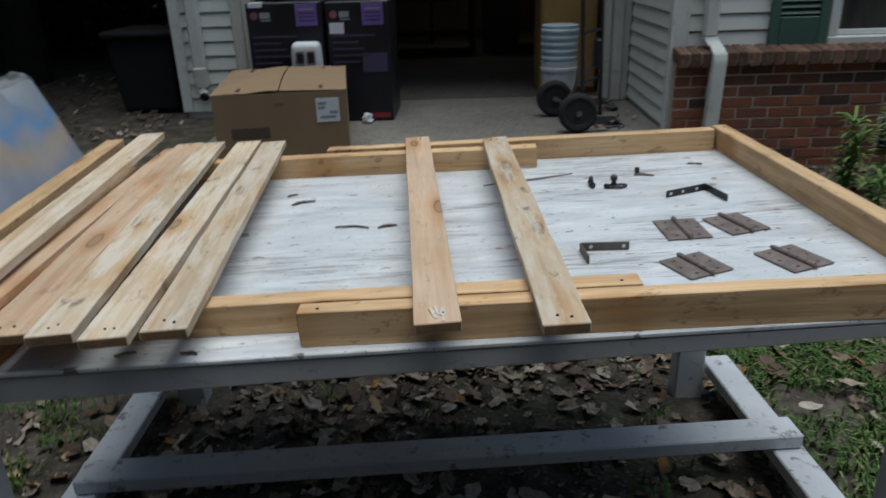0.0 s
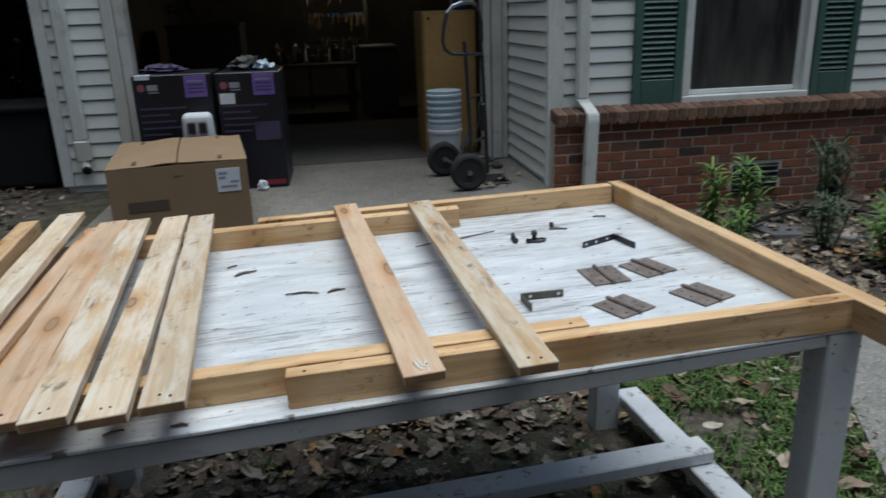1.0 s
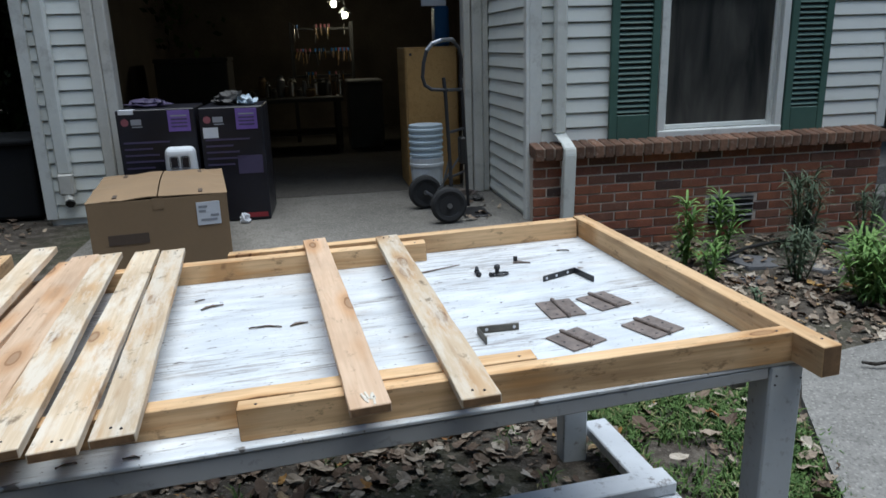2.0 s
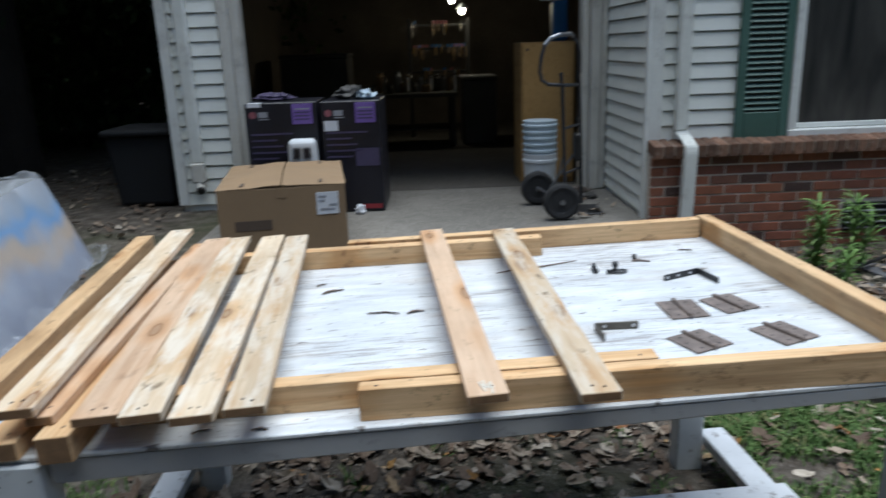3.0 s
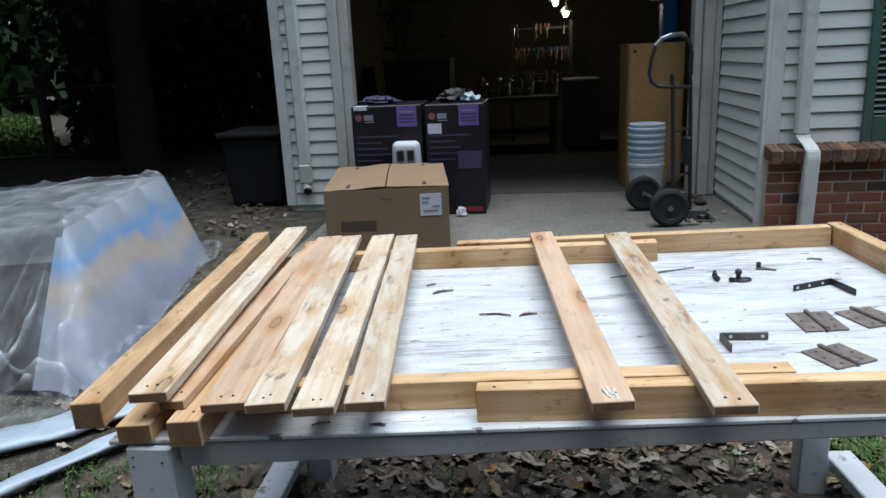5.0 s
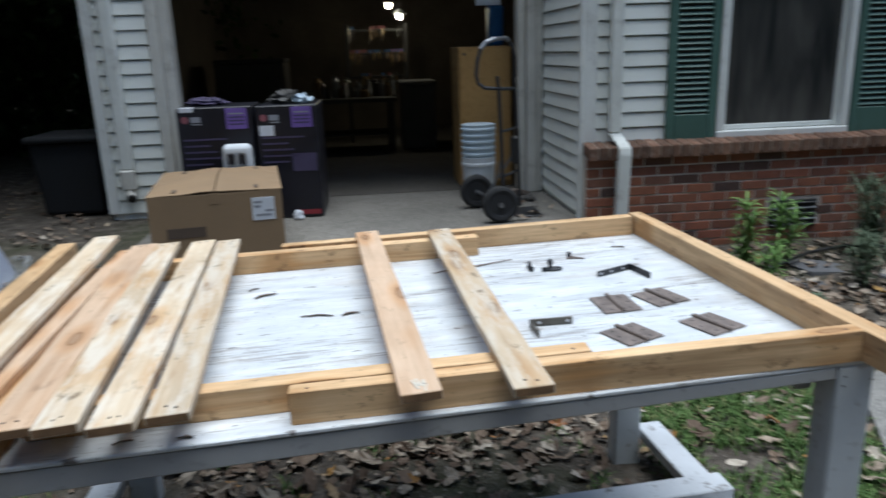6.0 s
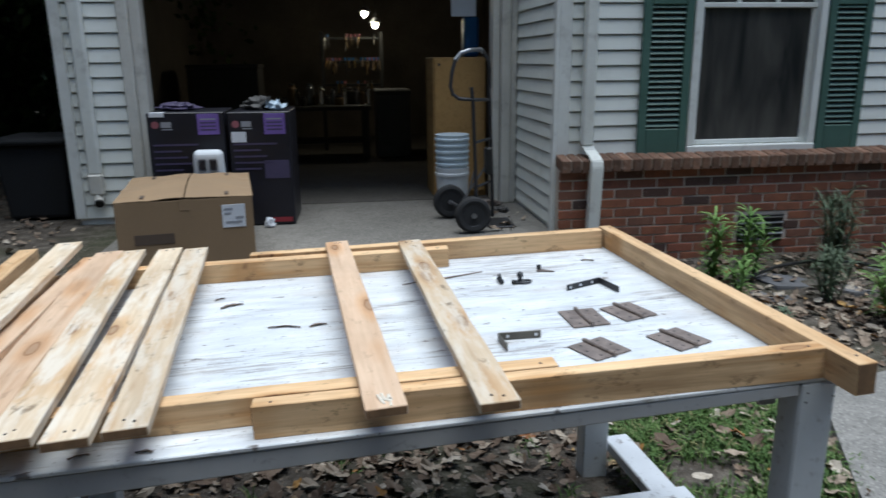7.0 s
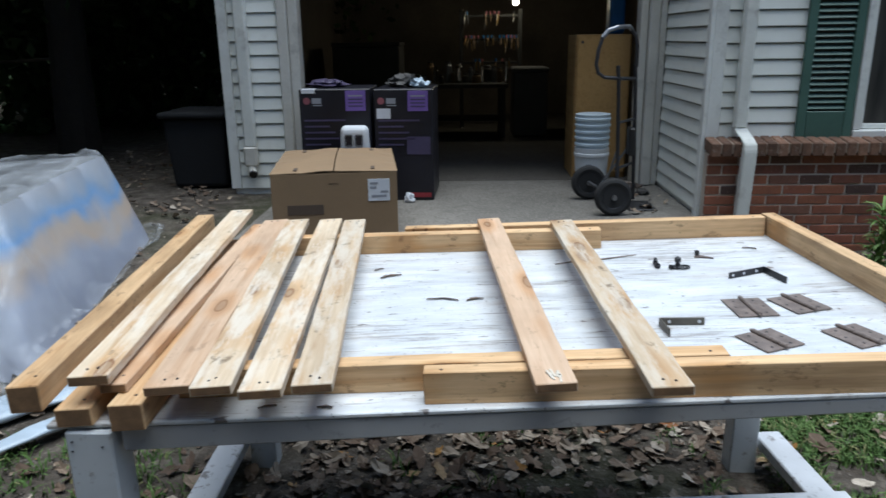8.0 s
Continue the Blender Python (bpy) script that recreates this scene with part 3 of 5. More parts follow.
def shutter(x0, x1):
    o = thing("shutter", Matrix.Translation((x0, WING_Y - 0.035, 0.775)), "dark green louvred window shutter beside the window", "shutter", "shutters of the window")
    w, h = x1 - x0, 1.75
    part("stile", block((0, 0, 0), (0.055, 0.03, h), 0.004), GREEN, o)
    part("stile", block((w - 0.055, 0, 0), (w, 0.03, h), 0.004), GREEN, o)
    part("rail", block((0.056, 0.001, 0.0), (w - 0.056, 0.029, 0.175), 0.004), GREEN, o)
    part("rail", block((0.056, 0.001, 1.0), (w - 0.056, 0.029, 1.055), 0.004), GREEN, o)
    part("rail", block((0.056, 0.001, h - 0.08), (w - 0.056, 0.029, h), 0.004), GREEN, o)
    # Black sheet paints the shade between the louvres.
    part("backing", block((0.05, 0.0265, 0.1), (w - 0.05, 0.0285, h - 0.05)), PLAIN_BLACK, o)
    bm = block((0.054, -0.0025, -0.0135), (w - 0.054, 0.0025, 0.0135), 0.0015)
    bmesh.ops.rotate(bm, verts=bm.verts, cent=(0, 0, 0), matrix=Matrix.Rotation(radians(-38), 3, "X"))
    me = finish(bm, "slat", GREEN)
    for lo, hi in ((0.20, 0.99), (1.075, h - 0.09)):
        z = lo
        while z < hi:
            ob = part("slat", me, GREEN, o)
            ob.location = (0, 0.014, z)
            z += 0.0375
    return o


shutter(3.008, 3.36)
shutter(4.356, 4.685)


def downspout(name, x, y, z_elbow, z_low, kick, label):
    o = thing(name, Matrix.Translation((x, y, 0)), label, "downspout")
    bm = block((-0.042, -0.03, z_elbow), (0.042, 0.03, TOP), 0.012)
    part("pipe", bm, SPOUT, o)
    bm = bmesh.new()
    prof = [(-0.042, -0.03), (0.042, -0.03), (0.042, 0.03), (-0.042, 0.03)]
    path = [(0, z_elbow + 0.001, 0), (0.005, z_elbow - 0.02, -0.01), (0.02, z_elbow - 0.05, -0.06), (0.03, z_elbow - 0.085, kick), (0.03, z_elbow - 0.13, kick - 0.01), (0.015, z_low, kick - 0.01)]
    rings = [[bm.verts.new((dx + px, dy + py, z + (0.02 if py > 0 and 0 < k < 4 else 0))) for px, py in prof] for k, (dx, z, dy) in enumerate(path)]
    for p, q in zip(rings, rings[1:]):
        for j in range(4):
            bm.faces.new((p[j], p[(j + 1) % 4], q[(j + 1) % 4], q[j]))
    bm.faces.new(rings[0]), bm.faces.new(rings[-1])
    bmesh.ops.bevel(bm, geom=[e for e in bm.edges], offset=0.006, segments=2, affect="EDGES")
    part("elbow", bm, SPOUT, o)
    return o


downspout("downspout", 2.635, WING_Y - 0.05, 0.85, 0.16, -0.12, "white metal downspout bent over the brick ledge")
o = thing("downspout", Matrix.Translation((-0.925, WALL_Y - 0.055, 0)), "white metal downspout with a crumpled foot on the garage wall", "downspout")
part("pipe", block((-0.048, -0.03, 0.60), (0.048, 0.035, TOP), 0.012), SPOUT, o)
part("collar", block((-0.055, -0.04, 0.44), (0.052, 0.035, 0.605), 0.014), CASING, o)
part("spout_foot", pipe([(0.0, 0.0, 0.46), (0.005, -0.01, 0.42), (0.012, -0.03, 0.395), (0.018, -0.055, 0.385)], [0.034, 0.037, 0.032, 0.036], sides=7), CASING, o)
# Black end disc paints the shade inside the spout.
part("spout_mouth", rod((0.018, -0.05, 0.384), (0.021, -0.064, 0.377), 0.038, 0.034, sides=7), PLAIN_BLACK, o)


def brick_base():
    base = wall("wall_brick", (SIDE_X + 0.016, 5.4945, 0.0), (BRICK_END - 0.012, WING_Y - 0.013, 0.695), "red brick base wall with pale mortar below the siding", MORTAR)
    L, H, J = 0.192, 0.057, 0.0106
    full = finish(block((0, 0, 0), (L, 0.02, H), 0.004), "brick", BRICK)
    half = finish(block((0, 0, 0), (L / 2 - J / 2, 0.02, H), 0.004), "brick", BRICK)
    x_end = BRICK_END
    vent = (3.765, 4.125, 0.125, 0.335)
    for row in range(10):
        z = 0.672 - (row + 1) * (H + J) + 0.02
        x = SIDE_X + 0.012
        if row % 2:
            spans = [(x, half)]
            x += L / 2 + J / 2
        else:
            spans = []
        while x + L < x_end + 0.01:
            spans.append((x, full))
            x += L + J
        if x_end - x > 0.03:
            spans.append((x, finish(block((0, 0, 0), (x_end - x, 0.02, H), 0.004), "brick", BRICK)))
        for bx, me in spans:
            wdt = L / 2 if me is half else L
            if bx + wdt > vent[0] and bx < vent[1] and min(z + H, vent[3]) - max(z, vent[2]) > 0.02:
                for a, b in ((bx, vent[0] - 0.004), (vent[1] + 0.004, bx + wdt)):
                    if bx <= a and b <= bx + wdt and b - a > 0.02:
                        cut = part("brick", finish(block((0, 0, 0), (b - a, 0.02, H), 0.004), "brick", BRICK), BRICK, base)
                        cut.location = (a, 5.488, z)
                continue
            ob = part("brick", me, BRICK, base)
            ob.location = (bx, 5.488 + random.uniform(-0.003, 0.003), z)
    # rowlock ledge
    ledge_bed = block((SIDE_X + 0.02, 5.442, 0.697), (BRICK_END - 0.004, WING_Y - 0.02, 0.758))
    for v in ledge_bed.verts:
        v.co.z += (v.co.y - 5.435) * 0.16
    ledge = tagged(part("ledge", ledge_bed, LEDGE_JOINT), "sloping brick ledge capping the base wall", "ledge", kind="structure")
    cap = block((0, 0, 0), (0.060, 0.165, 0.088), 0.006)
    for v in cap.verts:
        v.co.z += v.co.y * 0.16
    cap = finish(cap, "brick", LEDGE_BRICK)
    x = SIDE_X + 0.012
    while x < BRICK_END - 0.05:
        ob = part("brick", cap, BRICK, ledge)
        ob.location = (x, 5.435 + random.uniform(-0.003, 0.003), 0.678 + random.uniform(-0.002, 0.002))
        ob.rotation_euler = (0.0, random.uniform(-0.02, 0.02), random.uniform(-0.02, 0.02))
        x += 0.0715
    o = thing("wall_vent", Matrix.Translation((3.77, 5.474, 0.13)), "black louvred vent in the brick base", "vent")
    # Black sheet stands for the shaded cavity behind the vent slats.
    part("backing", block((0, 0.012, 0), (0.35, 0.019, 0.20)), PLAIN_BLACK, o)
    part("frame", block((0, 0.0, 0.192), (0.35, 0.018, 0.2), 0.002), DARK_THING, o)
    for k in range(5):
        bm = block((0.004, -0.006, -0.0025), (0.346, 0.012, 0.0025), 0.001)
        bmesh.ops.rotate(bm, verts=bm.verts, cent=(0, 0, 0), matrix=Matrix.Rotation(radians(30), 3, "X"))
        ob = part("slat", bm, STEEL if k % 2 else DARK_THING, o)
        ob.location = (0, 0, 0.018 + 0.04 * k)


brick_base()


# ---- the work table: its top leans a little, rising towards the path ----
AX = Vector((1, 0, 0.0351)).normalized()
AZ = AX.cross(Vector((0, 1, -0.0069)).normalized()).normalized()
AY = AZ.cross(AX)
TABLE = Matrix.Translation((0, 0, 0.7688)) @ Matrix((AX, AY, AZ)).transposed().to_4x4()


def on_table(x, y, h=0.0, turn=0.0):
    return TABLE @ pose(x, y, h, 0, 0, turn)


def top_z(x, y):
    return 0.7688 + 0.0351 * x - 0.0069 * y


def work_table():
    o = thing("work_table", Matrix.Translation((1.0, 2.5, 0)), "long work table with peeling white plywood top and grey legs", "table")
    inv = o.matrix_world.inverted()

    def fit(name, bm, mat, m, label=""):
        ob = part(name, bm, mat, o, label)
        ob.matrix_parent_inverse = inv
        ob.matrix_basis = m
        return ob

    deck = bmesh.new()
    corners = [(0.085, 1.912), (1.895, 1.956), (1.87, 3.10), (0.04, 3.08)]
    for h in (0.0, -0.009):
        for x, y in corners:
            deck.verts.new((x, y, h))
    deck.verts.ensure_lookup_table()
    V = deck.verts
    deck.faces.new(V[0:4]), deck.faces.new(V[4:8])
    for k in range(4):
        deck.faces.new((V[k], V[(k + 1) % 4], V[4 + (k + 1) % 4], V[4 + k]))
    bmesh.ops.bevel(deck, geom=list(deck.edges), offset=0.002, segments=1, affect="EDGES")
    fit("tabletop", deck, DECK, TABLE, "plywood top with peeling white paint")
    bm = block((0.20, 0.0, -0.052), (1.815, 0.036, 0), 0.003)
    for v in bm.verts:
        if v.co.z < -0.03:
            v.co.z += 0.026 * (v.co.x - 0.2) / 1.6
    fit("apron", bm, GREY_PAINT, on_table(0.02, 1.916, -0.010, 1.25), "grey painted front apron")
    fit("apron", block((0.10, 0.0, -0.08), (1.75, 0.036, 0), 0.003), GREY_PAINT, on_table(0.05, 3.01, -0.010, 0.5))
    fit("apron", block((0.0, 0.0, -0.08), (0.036, 1.02, 0), 0.003), GREY_PAINT, on_table(0.10, 1.985, -0.010))
    fit("apron", block((0.0, 0.0, -0.08), (0.036, 1.00, 0), 0.003), GREY_PAINT, on_table(1.80, 2.03, -0.010))
    for x, y, wd, dp in ((0.121, 1.905, 0.088, 0.075), (1.838, 1.955, 0.076, 0.072), (0.11, 2.93, 0.088, 0.075), (1.752, 2.93, 0.088, 0.075)):
        z = top_z(x, y) - 0.0105
        leg = fit("leg", block((0, 0, -0.06), (wd, dp, z), 0.004), LEG_PAINT, Matrix.Translation((x, y, 0)))
        if y < 2:
            for dx, dz in ((0.014, 0.02), (0.012, 0.04), (0.07, 0.03)):
                bolt = part("bolt", rod((dx, -0.002, z - dz), (dx, 0.003, z - dz), 0.002, sides=8), NAIL, leg)
    # low stretchers: one along each side, one across on top of them
    fit("side_stretcher", block((0, 0, 0.08), (0.09, 1.02, 0.12), 0.004), WHITE_PAINT, pose(1.922, 1.97, 0.005, 0, 0, 4.4), "worn white low stretcher")
    fit("side_stretcher", block((0, 0, 0.08), (0.09, 1.02, 0.12), 0.004), WHITE_PAINT, pose(0.026, 1.985, 0.005, 0, 0, 0.6), "worn white low stretcher")
    fit("cross_stretcher", block((0, 0, 0.0), (1.905, 0.088, 0.042), 0.004), WHITE_PAINT, pose(0.06, 2.362, 0.128, 0, 0, 4.2), "worn white cross stretcher laid over the side ones")
    for x0, x1 in ((0.19, 0.175),):
        fit("brace", block((0, 0, 0), (0.04, 0.02, 0.55), 0.003), GREY_PAINT, pose(0.2, 2.93, 0.15, 0, -4, 0))
    return o


work_table()


def timber(name, near, far, w, t, h_near, h_far, mat, label, category, group="", nails=0, warp=0.0, bevel=0.0014):
    """A sawn timber lying on the table from near to far (table plan), its underside at the given heights."""
    (x0, y0), (x1, y1) = near, far
    d = Vector((x1 - x0, y1 - y0, h_far - h_near))
    turn = math.degrees(math.atan2(-d.x, d.y))
    tilt = math.degrees(math.asin(d.z / d.length))
    m = TABLE @ pose(x0, y0, h_near, 0, 0, turn) @ pose(0, 0, 0, tilt, 0, 0)
    bm = block((-w / 2, 0, 0), (w / 2, d.length, t), bevel)
    cuts = [e for e in bm.edges if abs(e.verts[0].co.y - e.verts[1].co.y) > d.length * 0.5]
    bmesh.ops.subdivide_edges(bm, edges=cuts, cuts=18, use_grid_fill=True)
    seed = random.uniform(0, 99)
    for v in bm.verts:
        s = v.co.y / d.length
        v.co.x += 0.0022 * noise.noise((s * 5, seed, 0)) + 0.0012 * noise.noise((s * 30, seed, v.co.x * 90))
        v.co.z += warp * math.sin(math.pi * s) + 0.0008 * noise.noise((s * 26, seed, 7 + v.co.x * 60))
    ob = solid(name, bm, mat, m, label, category, group)
    i = bevel + 0.001
    for y in (-0.0008, d.length - 0.0004):
        part("end_grain", block((-w / 2 + i, y, i), (w / 2 - i, y + 0.0012, t - i)), END_GRAIN, ob, "sawn end grain, darkened further for its shade")
    if not nails:
        for s in (0.03, 0.97):
            part("screw", rod((w * 0.12, d.length * s, t - 0.001), (w * 0.12, d.length * s, t + 0.0006), 0.0032, sides=8), NAIL, ob)
    for s in ((0.022, 0.978) if nails else ()):
        for k in range(nails):
            x = (-0.5 + (k + 0.5) / nails) * w * 0.5 + random.uniform(-0.006, 0.006)
            y = d.length * s + random.uniform(-0.006, 0.006)
            part("nail", rod((x, y, t - 0.001), (x + random.uniform(-0.002, 0.002), y, t + random.uniform(0.0006, 0.002)), 0.0026, sides=8), NAIL, ob)
    return ob


R = 0.064
GATE = "timbers of the gate frame"
FRESH = "fresh orange pine rail of the gate frame, lying on the table"
# the frame, of thick rails
timber("rail", (0.787, 1.971), (1.885, 1.970), 0.037, R, 0.0, 0.0, PINE_RAIL, FRESH, "timber", GATE)
timber("rail", (0.30, 2.028), (1.362, 2.032), 0.044, R - 0.006, 0.0, 0.0, PINE_RAIL, FRESH, "timber", GATE)
timber("rail", (0.20, 3.02), (1.288, 2.975), 0.046, R - 0.004, 0.0, 0.0, PINE_RAIL, FRESH, "timber", GATE)
timber("rail", (0.66, 3.075), (1.822, 3.045), 0.042, R - 0.002, 0.0, 0.0, PINE_RAIL, FRESH, "timber", GATE)
timber("rail", (1.905, 1.868), (1.847, 3.075), 0.042, R, 0.0, 0.0, PINE_RAIL, "fresh pine side rail overhanging the table corner", "timber", GATE)
timber("rail", (0.255, 1.885), (0.19, 3.11), 0.062, R - 0.012, 0.0, 0.0, PINE_RAIL, "fresh pine side rail under the loose boards", "timber", GATE)
timber("rail", (0.145, 1.905), (0.06, 3.10), 0.066, 0.036, 0.0, 0.0, PINE_RAIL, "short pine rail lying flat under the loose boards", "timber", GATE)
# a square beam at the table's end
timber("beam", (0.069, 1.893), (-0.085, 3.27), 0.058, 0.053, 0.037, 0.037, PINE_RAIL, "square sawn pine beam along the end of the table", "timber", bevel=0.002)
# loose boards
PALE = "pale weathered pine board with nail holes, laid across the rails"
BOARDS = "loose boards"
timber("board", (0.182, 1.912), (0.075, 3.20), 0.074, 0.02, 0.078, 0.098, PINE, "pale weathered pine board propped on other boards", "board", BOARDS, 2)
timber("board", (0.215, 1.93), (0.15, 3.15), 0.05, 0.018, 0.053, 0.058, PINE_TAN, "tan pine board half hidden under another board", "board", BOARDS)
timber("board", (0.333, 1.893), (0.200, 3.18), 0.083, 0.018, R, R, PINE_TAN, "tan pine board laid across the rails", "board", BOARDS, 2)
timber("board", (0.4145, 1.886), (0.2785, 3.168), 0.074, 0.019, R, R, PINE, PALE, "board", BOARDS, 2)
timber("board", (0.508, 1.868), (0.396, 3.158), 0.076, 0.018, R, R, PINE, PALE, "board", BOARDS, 2)
timber("board", (0.596, 1.885), (0.4835, 3.137), 0.073, 0.018, R, R, PINE, PALE, "board", BOARDS, 2)
split = timber("board", (1.0215, 1.862), (0.9365, 3.076), 0.072, 0.018, R, R, PINE_TAN, "knotty pine board with a split end, laid across the rails", "board", BOARDS, 2)
rnd = random.Random(17)
for k in range(6):
    bm = block((-0.0022, 0, 0), (0.0022, rnd.uniform(0.012, 0.03), 0.002), 0.0006)
    ob = part("splinter", bm, SPLINTER, split, "pale raw splinter")
    ob.matrix_basis = pose(rnd.uniform(-0.008, 0.016), rnd.uniform(0.0, 0.025), 0.0174, rnd.uniform(0, 12), 0, rnd.uniform(-14, 14))
timber("board", (1.210, 1.838), (1.168, 3.017), 0.071, 0.018, R, R, PINE, PALE, "board", BOARDS, 2)


def butt_hinge(x, y, turn, w, l):
    o = thing("hinge", on_table(x, y, 0.001, turn), "rusty brown butt hinge lying open on the table", "hinge", "hinges on the table")
    for s in (-1, 1):
        bm = block((min(s * 0.004, s * w / 2), -l / 2, 0.0), (max(s * 0.004, s * w / 2), l / 2, 0.0035), 0.001)
        leaf = part("leaf", bm, RUST, o)
        for hx, hy in ((0.5, 0.34), (0.7, 0.0), (0.5, -0.34)):
            part("screw_hole", rod((s * w / 2 * hx, l * hy, 0.0034), (s * w / 2 * hx, l * hy, 0.0039), 0.0035, sides=10), NAIL, leaf)
    for k in range(5):
        a = -l / 2 + l * k / 5
        part("knuckle", rod((0, a + 0.0006, 0.0055), (0, a + l / 5 - 0.0006, 0.0055), 0.0055, sides=12), RUST, o)
    part("pin", rod((0, -l / 2 - 0.005, 0.0055), (0, l / 2 + 0.005, 0.0055), 0.0035, sides=10), RUST, o)


butt_hinge(1.541, 2.390, 2, 0.094, 0.118)
butt_hinge(1.662, 2.404, 17, 0.094, 0.110)
butt_hinge(1.700, 2.203, 21, 0.096, 0.106)
butt_hinge(1.510, 2.194, 22, 0.098, 0.098)


def angle_bracket(x, y, turn, a, b, corner, wide=0.03, mat=BLACK_IRON, holes=(0.25, 0.6, 0.9)):
    """A bent strap standing on its edge."""
    o = thing("angle_bracket", on_table(x, y, 0.0005, turn), "black iron corner bracket with screw holes, on the table", "bracket", "brackets on the table")
    part("arm", block((-a, 0, 0), (0.0, 0.004, wide), 0.001), mat, o)
    bm = block((-b, 0, 0), (0.0, 0.004, wide), 0.001)
    ob = part("arm", bm, mat, o)
    ob.matrix_basis = pose(0, 0.002, 0, 0, 0, corner)
    for k in holes:
        part("screw_hole", rod((-a * k, -0.0006, wide / 2), (-a * k, 0.0046, wide / 2), 0.004, sides=10), PAPER, o)


angle_bracket(1.680, 2.655, 22, 0.12, 0.10, 80, 0.017)
angle_bracket(1.308, 2.305, 176, 0.098, 0.07, -82, 0.018, WORN_IRON, (0.2, 0.88))


def latch_bits():
    o = thing("gate_latch", on_table(1.462, 2.722, 0.0, 12) @ Matrix.Scale(0.72, 4), "small black iron gate latch with a ring pull on the table", "latch")
    part("plate", block((-0.024, -0.016, 0), (0.022, 0.016, 0.010), 0.003), BLACK_IRON, o)
    part("knob", lathe([(0.010, 0.010), (0.008, 0.022), (0.013, 0.03), (0.012, 0.042), (0.005, 0.047)], 12), BLACK_IRON, o)
    part("ring", pipe([(0.016 + 0.026 * math.cos(k * 0.5236), -0.012 + 0.017 * math.sin(k * 0.5236), 0.007) for k in range(13)], 0.0045, sides=8), BLACK_IRON, o)
    part("thumb_piece", rod((-0.02, 0.0, 0.008), (-0.036, -0.012, 0.012), 0.007, 0.009, sides=10), BLACK_IRON, o)
    o = thing("latch_pin", on_table(1.408, 2.742, 0.0, 96) @ Matrix.Scale(0.72, 4), "small black iron latch pin lying on the table", "latch")
    part("stem", rod((-0.034, 0.004, 0.008), (0.012, 0, 0.009), 0.006, 0.008, sides=10), BLACK_IRON, o)
    part("head", rod((0.012, 0, 0.012), (0.036, -0.008, 0.022), 0.011, 0.007, sides=12), BLACK_IRON, o)
    part("collar", rod((-0.022, 0.003, 0.009), (-0.012, 0.002, 0.009), 0.0115, sides=12), BLACK_IRON, o)
    o = thing("latch_catch", on_table(1.562, 2.815, 0.0, -24) @ Matrix.Scale(0.8, 4), "small rusty triangular latch catch on the table", "latch")
    bm = bmesh.new()
    low = [bm.verts.new((x, y, 0)) for x, y in ((-0.03, -0.012), (0.038, -0.010), (-0.026, 0.018))]
    top = [bm.verts.new(v.co + Vector((0, 0, 0.006))) for v in low]
    bm.faces.new(low), bm.faces.new(top)
    for k in range(3):
        bm.faces.new((low[k], low[(k + 1) % 3], top[(k + 1) % 3], top[k]))
    part("plate", bm, RUST, o)
    part("tab", block((-0.03, -0.004, 0.006), (-0.014, 0.004, 0.026), 0.002), BLACK_IRON, o)


latch_bits()


def chip(x, y, turn, l, w):
    """A curled flake of bark or old paint."""
    bm = bmesh.new()
    n = 9
    rows = []
    for k in range(n):
        s = k / (n - 1)
        half = w * math.sin(math.pi * (0.08 + 0.84 * s)) * (0.55 + 0.35 * noise.noise((s * 7 + x * 50, y * 40, 0)))
        cx = l * (s - 0.5)
        bend = 0.2 * l * math.sin(math.pi * s) + 0.06 * l * noise.noise((s * 4, x * 70, y * 30))
        rows.append([bm.verts.new((cx, bend + half, 0.002)), bm.verts.new((cx, bend - half, 0.006)), bm.verts.new((cx, bend - half * 0.7, 0.0025)), bm.verts.new((cx, bend + half * 0.7, 0.0005))])
    for p, q in zip(rows, rows[1:]):
        for j in range(4):
            bm.faces.new((p[j], p[(j + 1) % 4], q[(j + 1) % 4], q[j]))
    bm.faces.new(rows[0]), bm.faces.new(rows[-1])
    solid("bark_flake", bm, FLAKE, on_table(x, y, 0.0005, turn), "curled dark flake lying on the table", "flake", "flakes on the table")


chip(0.643, 2.730, 25, 0.064, 0.02)
chip(0.885, 2.512, 12, 0.046, 0.018)
chip(0.80, 2.515, -8, 0.085, 0.010)
chip(0.60, 2.80, 30, 0.03, 0.007)
chip(1.72, 2.88, -20, 0.04, 0.006)
chip(0.49, 1.955, 15, 0.035, 0.008)
chip(0.60, 1.948, -5, 0.03, 0.01)


solid("twig", pipe([(-0.13, 0, 0.003), (-0.05, 0.004, 0.004), (0.02, -0.002, 0.003), (0.13, 0.003, 0.003)], [0.0015, 0.003, 0.0028, 0.0015], sides=6), FLAKE, on_table(1.25, 2.822, 0.0005, 14), "thin dark twig lying on the table", "twig")


